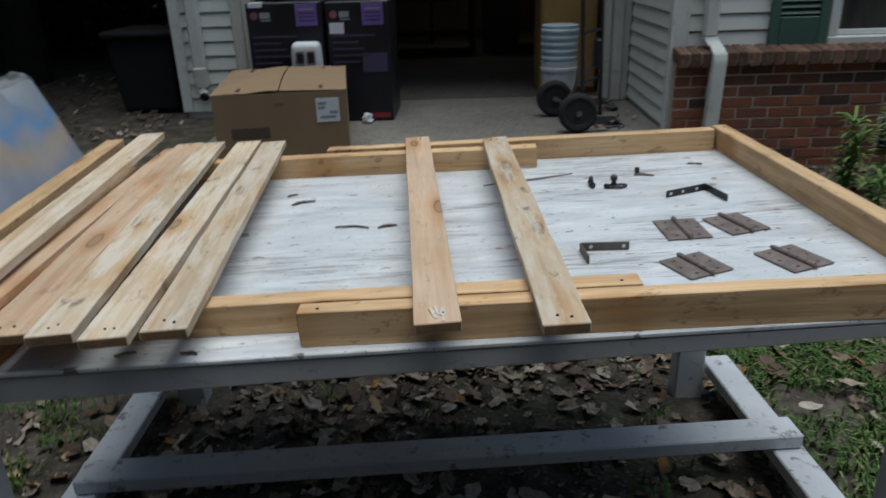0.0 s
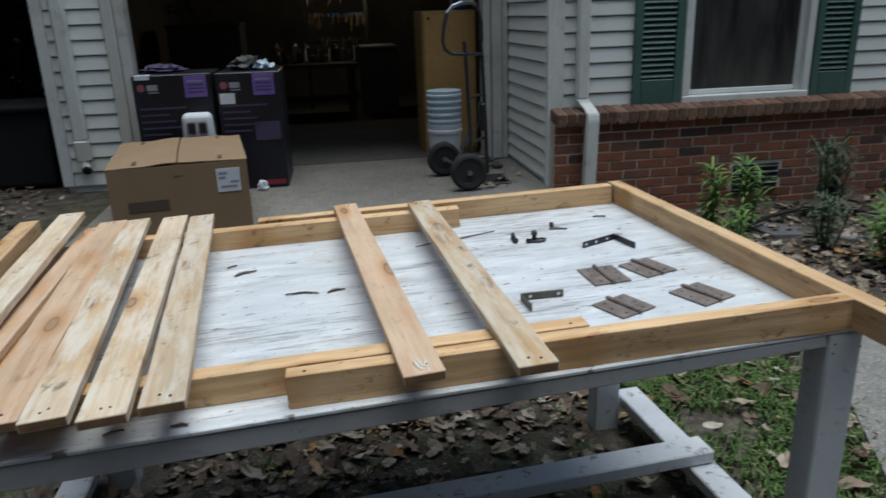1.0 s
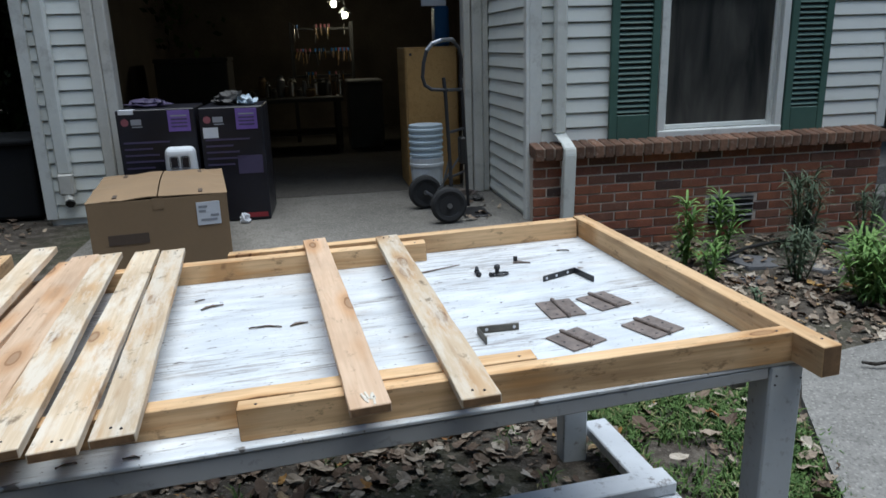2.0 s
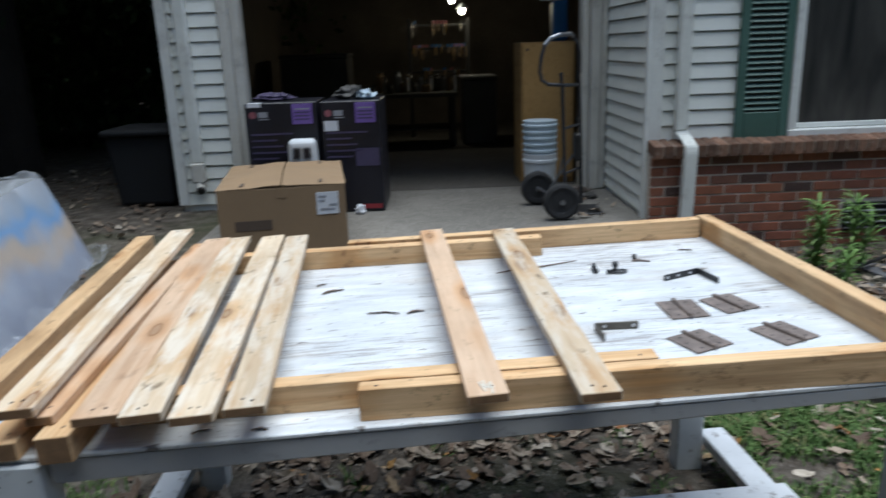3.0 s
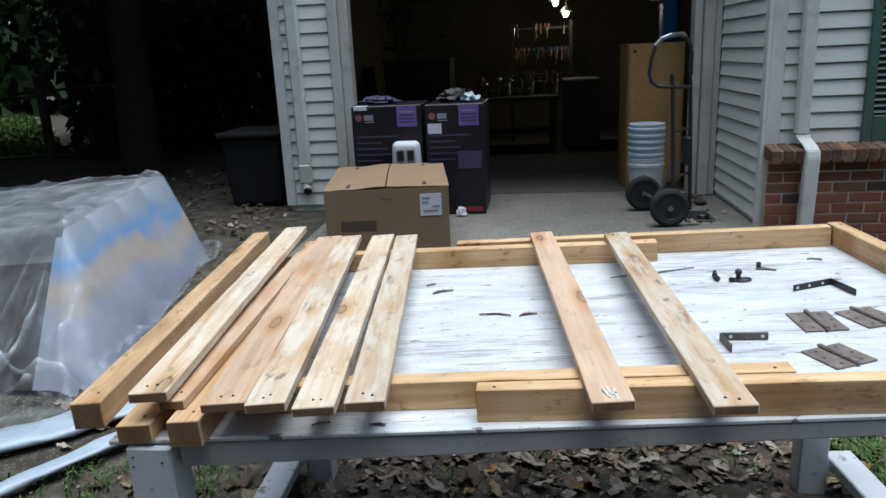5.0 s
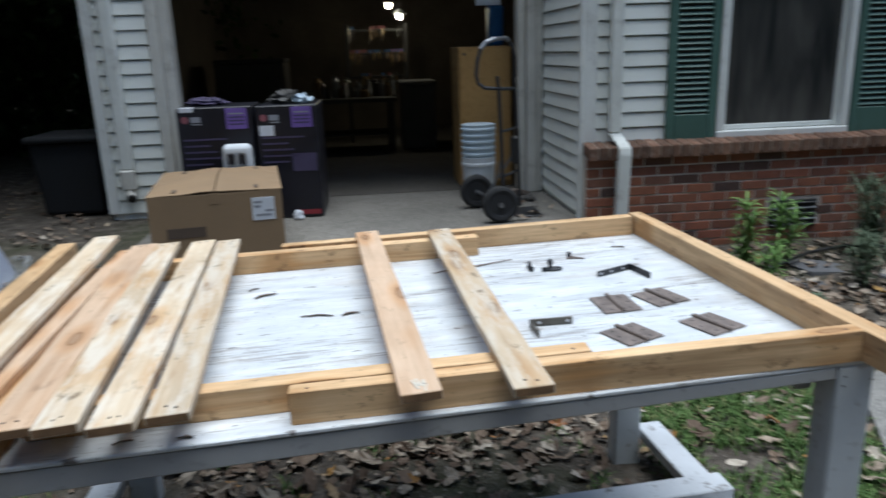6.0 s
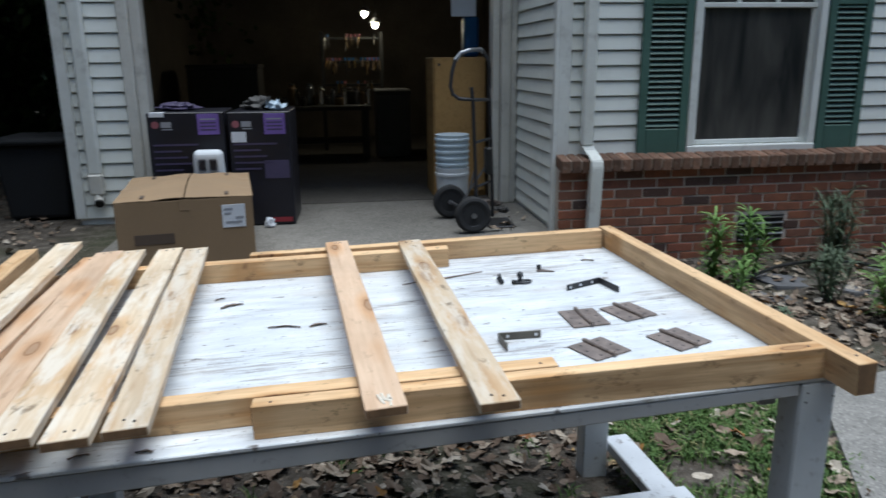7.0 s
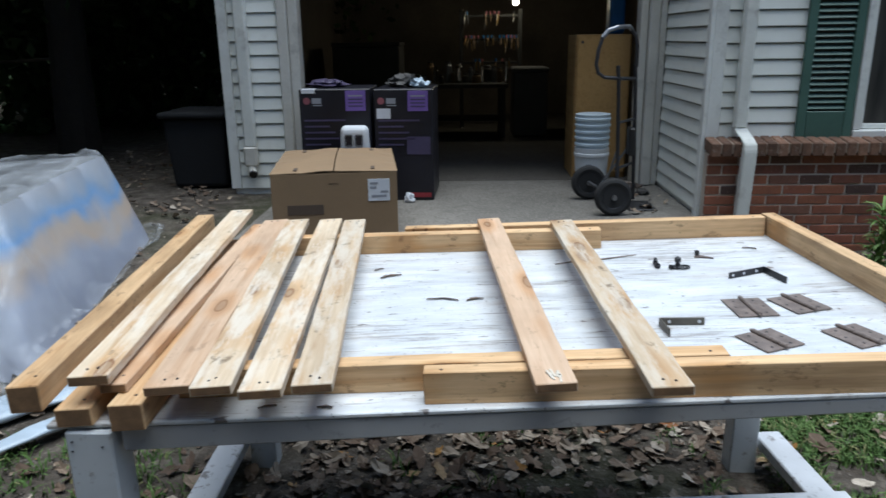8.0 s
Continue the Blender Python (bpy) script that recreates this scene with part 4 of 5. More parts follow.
# ---- things before and in the garage ----
def cardboard_box():
    m = pose(0.0, 5.44, SLAB_Z + 0.002, 0, 0, 8.0)
    o = thing("cardboard_box", m, "large brown cardboard box, its flaps bulging, on the concrete apron", "box")
    w, d, h = 0.375, 0.47, 0.425
    t = 0.006
    part("side_panel", block((-w, -d, 0), (w, -d + t, h), 0.002), CARD, o)
    part("side_panel", block((-w, d - t, 0), (w, d, h), 0.002), CARD, o)
    part("side_panel", block((-w, -d + t, 0), (-w + t, d - t, h), 0.002), CARD, o)
    part("side_panel", block((w - t, -d + t, 0), (w, d - t, h), 0.002), CARD, o)
    for s in (-1, 1):
        bm = bmesh.new()
        nx, ny = 8, 12
        rows = []
        for i in range(nx + 1):
            a = i / nx
            row = []
            for j in range(ny + 1):
                b = j / ny
                x = s * (w * (1 - a) + 0.004)
                y = -d + 2 * d * b
                z = h + 0.02 * math.sin(math.pi * b) * a + 0.012 * a + 0.006 * noise.noise((a * 3, b * 4, s)) - (0.012 * noise.noise((b * 6, 3 * s, 0)) if a < 0.15 else 0)
                row.append(bm.verts.new((x, y, z)))
            rows.append(row)
        for p, q in zip(rows, rows[1:]):
            for j in range(ny):
                bm.faces.new((p[j], p[j + 1], q[j + 1], q[j]))
        made = bmesh.ops.extrude_face_region(bm, geom=list(bm.faces))["geom"]
        for v in made:
            if isinstance(v, bmesh.types.BMVert):
                v.co.z += 0.005
        flap = part("flap", bm, CARD, o)
        for yy in (-0.8, 0.78):
            part("hand_slot", block((s * w * 0.62 - 0.012, yy * d - 0.045, h + 0.012), (s * w * 0.62 + 0.012, yy * d + 0.045, h + 0.0165), 0.002), CARD_DARK, flap)
    part("tape", block((-0.03, -d - 0.0025, h * 0.86), (0.028, -d - 0.0005, h + 0.004), 0.0005), CARD, o, "brown packing tape")
    lab = part("shipping_label", block((w - 0.175, -d - 0.004, h - 0.175), (w - 0.045, -d - 0.0015, h - 0.04), 0.0008), PAPER, o, "white paper shipping label")
    for k, (a, b) in enumerate(((0.012, 0.06), (0.012, 0.05), (0.075, 0.12), (0.02, 0.11))):
        z = h - 0.06 - 0.026 * k
        part("print_bar", block((w - 0.175 + a, -d - 0.0052, z - 0.014), (w - 0.175 + b, -d - 0.0042, z)), INK_GREY, lab)
    part("printed_mark", block((-0.285, -d - 0.003, 0.178), (-0.07, -d - 0.0008, 0.238), 0.0006), CARD_DARK, o, "dark printed mark")


cardboard_box()


def carton(x, y, turn, w, d, h, label, tilt_label):
    o = thing("appliance_carton", pose(x, y, SLAB_Z + 0.006, 0, 0, turn), label, "carton", "appliance cartons")
    part("body", block((0, 0, 0), (w, d, h), 0.006), CARTON, o)
    part("logo", rod((0.055, -0.0008, h - 0.085), (0.055, -0.002, h - 0.085), 0.026, sides=20), ROSE, o, "round rose emblem")
    part("print_bar", block((0.095, -0.002, h - 0.105), (0.165, -0.0006, h - 0.065)), INK_GREY, o)
    part("print_bar", block((0.10, -0.002, h - 0.122), (0.17, -0.0006, h - 0.114)), INK_GREY, o)
    badge = part("badge", block((w - 0.185, -0.003, h - 0.16), (w - 0.035, -0.0008, h - 0.012), 0.001), VIOLET, o, "violet printed badge")
    for k in range(4):
        part("print_bar", block((w - 0.165, -0.0042, h - 0.055 - 0.025 * k), (w - 0.055, -0.0032, h - 0.045 - 0.025 * k)), INK_GREY if k < 1 else VIOLET_DIM, badge)
    for k, (a, b) in enumerate(((0.03, 0.34), (0.03, 0.22), (0.03, 0.26), (0.03, 0.30), (0.03, 0.22))):
        part("print_bar", block((a, -0.002, h - 0.235 - 0.045 * k), (b, -0.0006, h - 0.222 - 0.045 * k)), VIOLET_DIM, o)
    part("print_panel", block((w * 0.55, -0.002, h * 0.42), (w * 0.95, -0.0006, h * 0.58)), VIOLET_DIM, o)
    part("print_bar", block((w * 0.55, -0.002, 0.02), (w - 0.02, -0.0006, 0.055)), RED, o)
    if tilt_label:
        part("paper_label", block((0.02, -0.003, h - 0.215), (0.125, -0.0008, h - 0.14), 0.0006), PAPER, o, "white paper label")
    else:
        part("paper_label", block((0.02, -0.004, h - 0.03), (0.12, 0.07, h + 0.001), 0.0006), PAPER, o, "white paper label folded over the edge")
    return o


carton(-0.39, 6.17, 0.5, 0.53, 0.50, 0.835, "black printed appliance carton with violet badge, by the garage opening", False)
carton(0.165, 6.17, -2.0, 0.44, 0.52, 0.83, "black printed appliance carton with a white label, by the garage opening", True)


def crumpled(name, m, size, mat, label, category, seed):
    bm = bmesh.new()
    bmesh.ops.create_icosphere(bm, subdivisions=3, radius=1.0)
    for v in bm.verts:
        n = v.co.normalized()
        k = 0.75 + 0.4 * noise.noise(n * 2.1 + Vector((seed, 0, 0))) + 0.2 * noise.noise(n * 6 + Vector((0, seed, 0)))
        v.co = Vector((n.x * size[0], n.y * size[1], max(0.0, (n.z + 0.6)) * size[2] / 1.6)) * k
    lowest = min(v.co.z for v in bm.verts)
    for v in bm.verts:
        v.co.z -= lowest
    return solid(name, bm, mat, m, label, category)


crumpled("plastic_bag", pose(0.36, 6.42, SLAB_Z + 0.838), (0.16, 0.14, 0.12), DARK_THING, "crumpled dark bag on a carton", "bag", 3)
crumpled("plastic_bag", pose(0.50, 6.32, SLAB_Z + 0.838), (0.08, 0.08, 0.09), PLASTIC_BLUE, "crumpled pale blue bag on a carton", "bag", 8)
crumpled("plastic_bag", pose(-0.22, 6.44, SLAB_Z + 0.843), (0.18, 0.14, 0.07), VIOLET_DIM, "flat dark violet bag on a carton", "bag", 5)
crumpled("paper_scrap", pose(0.42, 6.09, SLAB_Z + 0.002), (0.05, 0.04, 0.085), PAPER, "crumpled white paper at the foot of a carton", "paper", 2)


def jug():
    o = thing("plastic_jug", pose(0.034, 6.05, SLAB_Z + 0.002), "white plastic container with two handle openings, before the cartons", "container")
    bm = block((-0.122, -0.06, 0), (0.122, 0.06, 0.585), 0.045, segments=4)
    for v in bm.verts:
        if v.co.z > 0.5:
            v.co.x *= 0.84
    part("body", bm, PLASTIC_WHITE, o)
    for s in (-1, 1):
        # Black insets paint the shade within the two openings.
        part("handle_opening", block((s * 0.037 - 0.030, -0.0625, 0.44), (s * 0.037 + 0.030, -0.055, 0.525), 0.01), CARTON, o)


jug()


def wheel(parent, m):
    ob = part("wheel", lathe([(0.075, -0.034), (0.105, -0.042), (0.122, -0.034), (0.128, -0.012), (0.128, 0.012), (0.122, 0.034), (0.105, 0.042), (0.075, 0.034)], 36), RUBBER, parent, "black pneumatic tyre")
    ob.matrix_basis = m
    part("rim", lathe([(0.02, -0.026), (0.06, -0.022), (0.073, -0.032), (0.078, -0.036), (0.078, 0.036), (0.073, 0.032), (0.06, 0.022), (0.02, 0.026)], 28), DARK_STEEL, ob)
    part("hub", rod((0, 0, -0.05), (0, 0, 0.05), 0.018, sides=16), STEEL, ob)
    return ob


def hand_truck():
    o = thing("hand_truck", Matrix.Translation((1.9, 5.9, SLAB_Z)), "upright steel hand truck with two black pneumatic wheels", "hand truck")
    for x, y in ((-0.04, -0.255), (-0.125, 0.27)):
        wheel(o, Matrix.Translation((x, y, 0.13)) @ pose(0, 0, 0, 90, 0, 2))
    part("axle", rod((-0.045, -0.24, 0.13), (-0.12, 0.25, 0.13), 0.011, sides=10), STEEL, o)
    a, b = Vector((-0.02, -0.14, 0)), Vector((0.15, 0.12, 0))
    for p in (a, b):
        part("upright", pipe([p + Vector((0.03, 0.0, 0.03)), p + Vector((0.02, 0, 0.4)), p + Vector((0.0, 0, 0.9)), p + Vector((-0.01, 0, 1.0))], 0.0135), DARK_STEEL, o)
    loop = [b + Vector((0.0, 0, 0.90)), a + Vector((0.01, 0.0, 0.915)), a + Vector((-0.10, -0.02, 0.925)), a + Vector((-0.145, -0.03, 0.955)), a + Vector((-0.16, -0.03, 1.01)), a + Vector((-0.15, -0.03, 1.10)), a + Vector((-0.125, -0.02, 1.18)), a + Vector((-0.085, -0.01, 1.225)), a + Vector((-0.02, 0.02, 1.245)), a + Vector((0.08, 0.13, 1.25)), b + Vector((-0.05, 0, 1.235)), b + Vector((-0.015, 0, 1.19)), b + Vector((0.0, 0, 1.12)), b + Vector((0.0, 0, 0.98))]
    part("handle_loop", pipe(loop, 0.0125), DARK_STEEL, o, "bent dark steel handle loop")
    # The upper run of the loop is drawn in brighter steel.
    part("grip", pipe([p + Vector((0, 0, 0.001)) for p in loop[6:11]], 0.0145), STEEL, o, "brighter steel top of the handle loop")
    for z in (0.30, 0.62):
        part("cross_bar", rod(a + Vector((0.01, 0, z)), b + Vector((0.01, 0, z)), 0.010, sides=8), DARK_STEEL, o)
    part("strut", rod(a + Vector((0.02, 0, 0.45)), (-0.06, 0.0, 0.13), 0.008, sides=8), STEEL, o)
    part("strut", rod(b + Vector((0.0, 0, 0.45)), (-0.07, 0.12, 0.13), 0.008, sides=8), STEEL, o)
    part("toe_plate", block((0.10, -0.15, 0.004), (0.30, 0.16, 0.012), 0.003), DARK_STEEL, o)
    part("pouch", block((0.115, 0.05, 0.36), (0.165, 0.15, 0.56), 0.012), PLAIN_BLACK, o, "black pouch tied to the upright")


hand_truck()


def buckets():
    o = thing("bucket_stack", Matrix.Translation((1.865, 6.62, SLAB_Z + 0.002)), "stack of two white and pale blue plastic buckets", "bucket")
    part("bucket", lathe([(0.118, 0.0), (0.12, 0.004), (0.135, 0.26), (0.142, 0.264), (0.142, 0.285), (0.137, 0.29), (0.139, 0.33), (0.10, 0.335)], 32), PLASTIC_WHITE, o, "white bucket with faded print")
    rib = [(0.118, 0.22), (0.128, 0.335)]
    for k in range(5):
        z = 0.345 + 0.05 * k
        rib += [(0.131 + 0.0012 * k, z), (0.139 + 0.0012 * k, z + 0.006), (0.139 + 0.0012 * k, z + 0.02), (0.132 + 0.0012 * k, z + 0.026)]
    rib += [(0.139, 0.595), (0.13, 0.597)]
    part("bucket", lathe(rib, 32), PLASTIC_BLUE, o, "ribbed pale blue bucket")
    part("lid", lathe([(0.05, 0.588), (0.131, 0.588), (0.131, 0.594), (0.05, 0.594)], 32), PLASTIC_WHITE, o)
    part("print_bar", block((-0.06, -0.139, 0.17), (-0.02, -0.131, 0.21), 0.001), INK_GREY, o)
    part("print_bar", block((0.01, -0.139, 0.10), (0.055, -0.130, 0.15), 0.001), ROSE, o)


buckets()


def cupboard():
    o = thing("cupboard", Matrix.Translation((1.768, 7.03, SLAB_Z + 0.005)), "tall tan wooden cupboard in the garage", "cupboard")
    bm = block((0, 0, 0), (0.46, 0.5, 1.2), 0.006)
    part("carcass", bm, CUPBOARD, o)
    part("door", block((0.012, -0.02, 0.05), (0.448, -0.001, 1.185), 0.004), CUPBOARD, o)
    part("lock", rod((0.05, -0.021, 1.14), (0.05, -0.026, 1.14), 0.012, sides=12), DARK_STEEL, o)


cupboard()
o = thing("fuel_can", Matrix.Translation((2.07, 7.2, SLAB_Z + 1.206)), "blue plastic canister on the cupboard", "canister")
part("body", block((0, 0, 0), (0.13, 0.2, 0.34), 0.025, segments=2), BLUE, o)
part("cap", rod((0.03, 0.1, 0.34), (0.03, 0.1, 0.37), 0.022, sides=14), CARTON, o)

# a sheet hung from the garage ceiling
o = thing("hanging_sheet", Matrix.Translation((2.03, 7.0, 0)), "white sheet hung on a bent wire in the garage", "sheet")
part("sheet", block((-0.105, 0, 1.78), (0.105, 0.006, 1.94), 0.004), PAPER, o)
part("wire", pipe([(-0.08, 0.003, 1.93), (-0.09, 0.003, 2.02), (-0.03, 0.003, 2.1), (0.0, 0.003, 2.5)], 0.005), STEEL, o)
part("wire", pipe([(0.08, 0.003, 1.93), (0.09, 0.003, 2.02), (0.03, 0.003, 2.1), (0.0, 0.003, 2.4)], 0.005), STEEL, o)


# Added bench and tins stand in for unidentified clutter and its glints.
def workbench():
    o = thing("workbench", Matrix.Translation((0.1, 9.7, SLAB_Z + 0.005)), "dark cluttered workbench, added for unidentified clutter deep in the garage", "workbench")
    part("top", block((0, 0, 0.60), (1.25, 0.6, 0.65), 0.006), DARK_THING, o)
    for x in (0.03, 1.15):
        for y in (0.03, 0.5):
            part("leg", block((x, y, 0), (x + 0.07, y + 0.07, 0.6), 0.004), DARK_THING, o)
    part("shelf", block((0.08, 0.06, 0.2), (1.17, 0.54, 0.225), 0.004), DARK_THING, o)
    rnd = random.Random(4)
    for k in range(16):
        x, y = 0.15 + 1.9 * 0.57 * (k / 15), rnd.uniform(9.8, 10.15) - 9.7
        h, r = rnd.uniform(0.08, 0.28), rnd.uniform(0.025, 0.06)
        p = thing("tin", Matrix.Translation((0.1 + x, 9.7 + y, SLAB_Z + 0.656)), "tin or jar added to the workbench for its glints", "tin", "tins on the workbench")
        part("body", lathe([(r * 0.9, 0), (r, 0.006), (r, h * 0.8), (r * 0.7, h * 0.9), (r * 0.7, h)], 14), (DARK_THING, STEEL, CARD, CHROME)[k % 4], p)
        part("lid", lathe([(r * 0.72, h), (r * 0.72, h + 0.012), (r * 0.5, h + 0.014)], 14), CHROME if k % 3 == 0 else DARK_STEEL, p)


workbench()
# Added rack: its bright tools stand in for glints of unknown origin.
o = thing("glint_rack", Matrix.Translation((0.75, 10.75, SLAB_Z + 0.005)), "added rack of brass and steel tools standing in for glints deep in the garage", "tool rack")
for x in (0.0, 0.78):
    part("post", block((x, 0, 0), (x + 0.05, 0.05, 1.55), 0.004), PLAIN_BLACK, o)
for z in (0.85, 1.15, 1.45):
    part("rail", block((0.051, 0.01, z), (0.779, 0.04, z + 0.03), 0.003), PLAIN_BLACK, o)
tools = random.Random(6)
for k in range(40):
    u, v, ln = 0.07 + 0.018 * k, tools.choice((0.85, 0.85, 1.15, 1.15, 1.45)), tools.uniform(0.04, 0.16)
    t = part("tool", rod((u, -0.012, v + 0.03), (u + tools.uniform(-0.03, 0.03), -0.03, v - ln), 0.008, 0.006, sides=8), (CHROME, BRASS, DARK_STEEL, CARD)[k % 4], o)
    part("handle", rod((u, -0.012, v + 0.031), (u, -0.012, v + 0.07), 0.012, sides=8), (DARK_THING, ROSE, BLUE)[k % 3], t)
o = thing("chest_freezer", Matrix.Translation((1.42, 9.8, SLAB_Z + 0.005)), "grey metal chest deep in the garage", "chest")
part("body", block((0, 0, 0), (0.42, 0.6, 0.78), 0.015), GREY_CHEST, o)
part("lid", block((-0.01, -0.01, 0.783), (0.43, 0.61, 0.83), 0.012), GREY_CHEST, o)
# Crate takes the darker paint so that it sinks into the gloom.
o = thing("storage_box", Matrix.Translation((-0.75, 9.6, SLAB_Z + 0.005)), "large brown storage crate, darkened for the gloom deep in the garage", "crate")
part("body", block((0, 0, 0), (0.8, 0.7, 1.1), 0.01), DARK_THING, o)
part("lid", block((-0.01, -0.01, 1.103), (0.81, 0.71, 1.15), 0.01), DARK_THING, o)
for x, y, drop in ((1.33, 10.2, 0.0), (1.46, 10.25, -0.13)):
    o = thing("lamp", Matrix.Translation((x, y, 0)), "small lit lamp hanging deep in the garage", "lamp", "garage lamps")
    part("cord", rod((0, 0, 2.06 + drop), (0, 0, 2.5), 0.004, sides=6), PLAIN_BLACK, o)
    part("shade", lathe([(0.02, 2.08 + drop), (0.03, 2.07 + drop), (0.075, 2.02 + drop), (0.073, 2.015 + drop), (0.025, 2.06 + drop)], 20), STEEL, o)
    part("bulb", lathe([(0.012, 2.05 + drop), (0.03, 2.02 + drop), (0.034, 1.985 + drop), (0.02, 1.955 + drop), (0.004, 1.95 + drop)], 14), BULB, o)

# debris in the corner by the opening
crumpled("debris", pose(2.22, 6.35, SLAB_Z + 0.001), (0.07, 0.10, 0.05), DARK_THING, "dark debris in the corner of the apron", "debris", 11)
crumpled("debris", pose(2.18, 6.58, SLAB_Z + 0.001), (0.12, 0.05, 0.06), RUST, "rusty debris by the garage casing", "debris", 13)


# ---- the covered stack beside the table ----
INX0, INX1, INY0, INY1 = -2.85, -1.285, 3.90, 5.12


def stack_side(y):
    """The long side runs a little askew."""
    return INX1 - 0.09 * (y - INY0)


def stack_s(x, y):
    """0 on the stack's top, 1 where its sides reach the ground."""
    dx = max(0.0, INX0 - x, x - stack_side(y)) / 0.24
    dy = max(0.0, INY0 - y) / 0.40 + max(0.0, y - INY1) / 0.28
    return max(dx, dy) if min(dx, dy) < 0.02 else math.sqrt(dx * dx + dy * dy) * 0.5 + max(dx, dy) * 0.5


def stack_top(x, y):
    return 0.715 + 0.05 * (y - 4.4) - 0.06 * (INX1 - x)


def sheet_mesh(height, keep, x0, x1, y0, y1, nx, ny):
    bm = bmesh.new()
    rows = []
    for j in range(ny + 1):
        y = y0 + (y1 - y0) * j / ny
        rows.append([bm.verts.new((x, y, height(x, y))) for x in (x0 + (x1 - x0) * i / nx for i in range(nx + 1))])
    for a, b in zip(rows, rows[1:]):
        for i in range(nx):
            if keep(a[i].co.x, a[i].co.y):
                bm.faces.new((a[i], a[i + 1], b[i + 1], b[i]))
    bmesh.ops.delete(bm, geom=[v for v in bm.verts if not v.link_faces], context="VERTS")
    return bm


def covered_stack():
    def under(x, y):
        s = stack_s(x, y)
        return 0.03 + stack_top(x, y) * (1 - s) if s < 1 else 0.03

    bm = sheet_mesh(under, lambda x, y: stack_s(x, y) < 1.02, -3.1, -1.0, 3.4, 5.5, 70, 70)
    o = thing("wrapped_stack", Matrix(), "stack in blue and tan printed wrap, sky sheen painted in, under clear plastic", "stack")

    def take(picked):
        out = bmesh.new()
        for f in picked:
            out.faces.new([out.verts.new(v.co) for v in f.verts])
        bmesh.ops.remove_doubles(out, verts=out.verts, dist=1e-4)
        bmesh.ops.delete(bm, geom=picked, context="FACES")
        return out

    mid = lambda f: f.calc_center_median()
    # Front end below the edge is darker brown; top and upper edge are grey.
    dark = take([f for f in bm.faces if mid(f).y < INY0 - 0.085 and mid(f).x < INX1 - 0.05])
    lid = take([f for f in bm.faces if mid(f).x < stack_side(mid(f).y) - 0.01 and (mid(f).y > INY0 - 0.01 or mid(f).x < INX1 - 0.05)])
    for q in (bm, dark, lid):
        for f in q.faces:
            f.smooth = True
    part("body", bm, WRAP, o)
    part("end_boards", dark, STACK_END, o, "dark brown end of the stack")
    part("top_boards", lid, STACK_TOP, o, "mottled grey top and upper front edge of the stack")

    def ridge(x, y, z, sharp=3.5):
        return max(0.0, 1 - abs(noise.noise((x, y, z))) * sharp) ** 2

    def over(x, y):
        s = stack_s(x, y)
        side = smooth(x, stack_side(y) - 0.02, stack_side(y) + 0.05) * smooth(y, INY0 + 0.15, INY0 + 0.4)
        crumple = 0.026 * ridge(x * 2.4 + y * 1.3, y * 3.0 - x, 4, 5) + 0.014 * ridge(x * 8, y * 9 - x * 3, 9) + 0.006 * noise.noise((x * 16, y * 14, 5))
        front = smooth(INY0 + 0.04 - y, 0.0, 0.12)
        drape = front * (0.07 * ridge(x * 3.0 + 0.25 * noise.noise((x, y * 2, 1)), y * 0.4, 21, 3) + 0.02 * ridge(x * 7.0 + y * 1.0, y * 0.6, 33, 3))
        fan, reach = math.atan2(y - INY0 - 0.04, x - INX1 + 0.05), math.hypot(y - INY0 - 0.04, x - INX1 + 0.05)
        corner = smooth(x, INX1 - 0.32, INX1 - 0.1) * smooth(INY0 + 0.34 - y, 0.0, 0.2)
        drape += corner * smooth(reach, 0.04, 0.22) * (0.11 * ridge(fan * 1.9, reach * 0.5, 40, 3) + 0.05 * ridge(fan * 4.2, reach * 0.8, 44, 3))
        drape += 0.035 * smooth(s, 0.55, 0.95) * (0.5 + noise.noise((x * 5, y * 5, 50)))
        # the foot of the sheet spills out in a heap at the corner
        heap = 0.15 * math.exp(-((x + 1.20) / 0.24) ** 2 - ((y - 3.46) / 0.17) ** 2) * (0.45 + 0.9 * ridge(x * 4 + y * 2, y * 5, 60, 3))
        g = ground_z(x, y) + 0.02
        if s < 1:
            return max(g, 0.05 + stack_top(x, y) * (1 - s) + crumple * (1 - 0.8 * side) + drape * (0.3 + 0.9 * s) * (1 - 0.75 * side) + heap * 0.6)
        return g + crumple + drape * 0.9 + heap + 0.03 * max(0.0, 1.3 - s)

    def keep(x, y):
        s = stack_s(x, y)
        edge = 1.10 + 0.12 * noise.noise((y * 3, x * 2, 0))
        front = y > 3.13 + 0.12 * noise.noise((x * 3, 5, 0)) and x < -0.93
        return s < edge or (front and y < 3.6)

    bm = sheet_mesh(over, keep, -3.2, -0.86, 2.95, 5.7, 190, 224)
    for _ in range(3):
        bmesh.ops.smooth_vert(bm, verts=bm.verts, factor=0.5, use_axis_x=False, use_axis_y=False, use_axis_z=True)
    for f in bm.faces:
        f.smooth = True
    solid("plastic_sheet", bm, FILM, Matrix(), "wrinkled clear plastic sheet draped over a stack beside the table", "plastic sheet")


covered_stack()


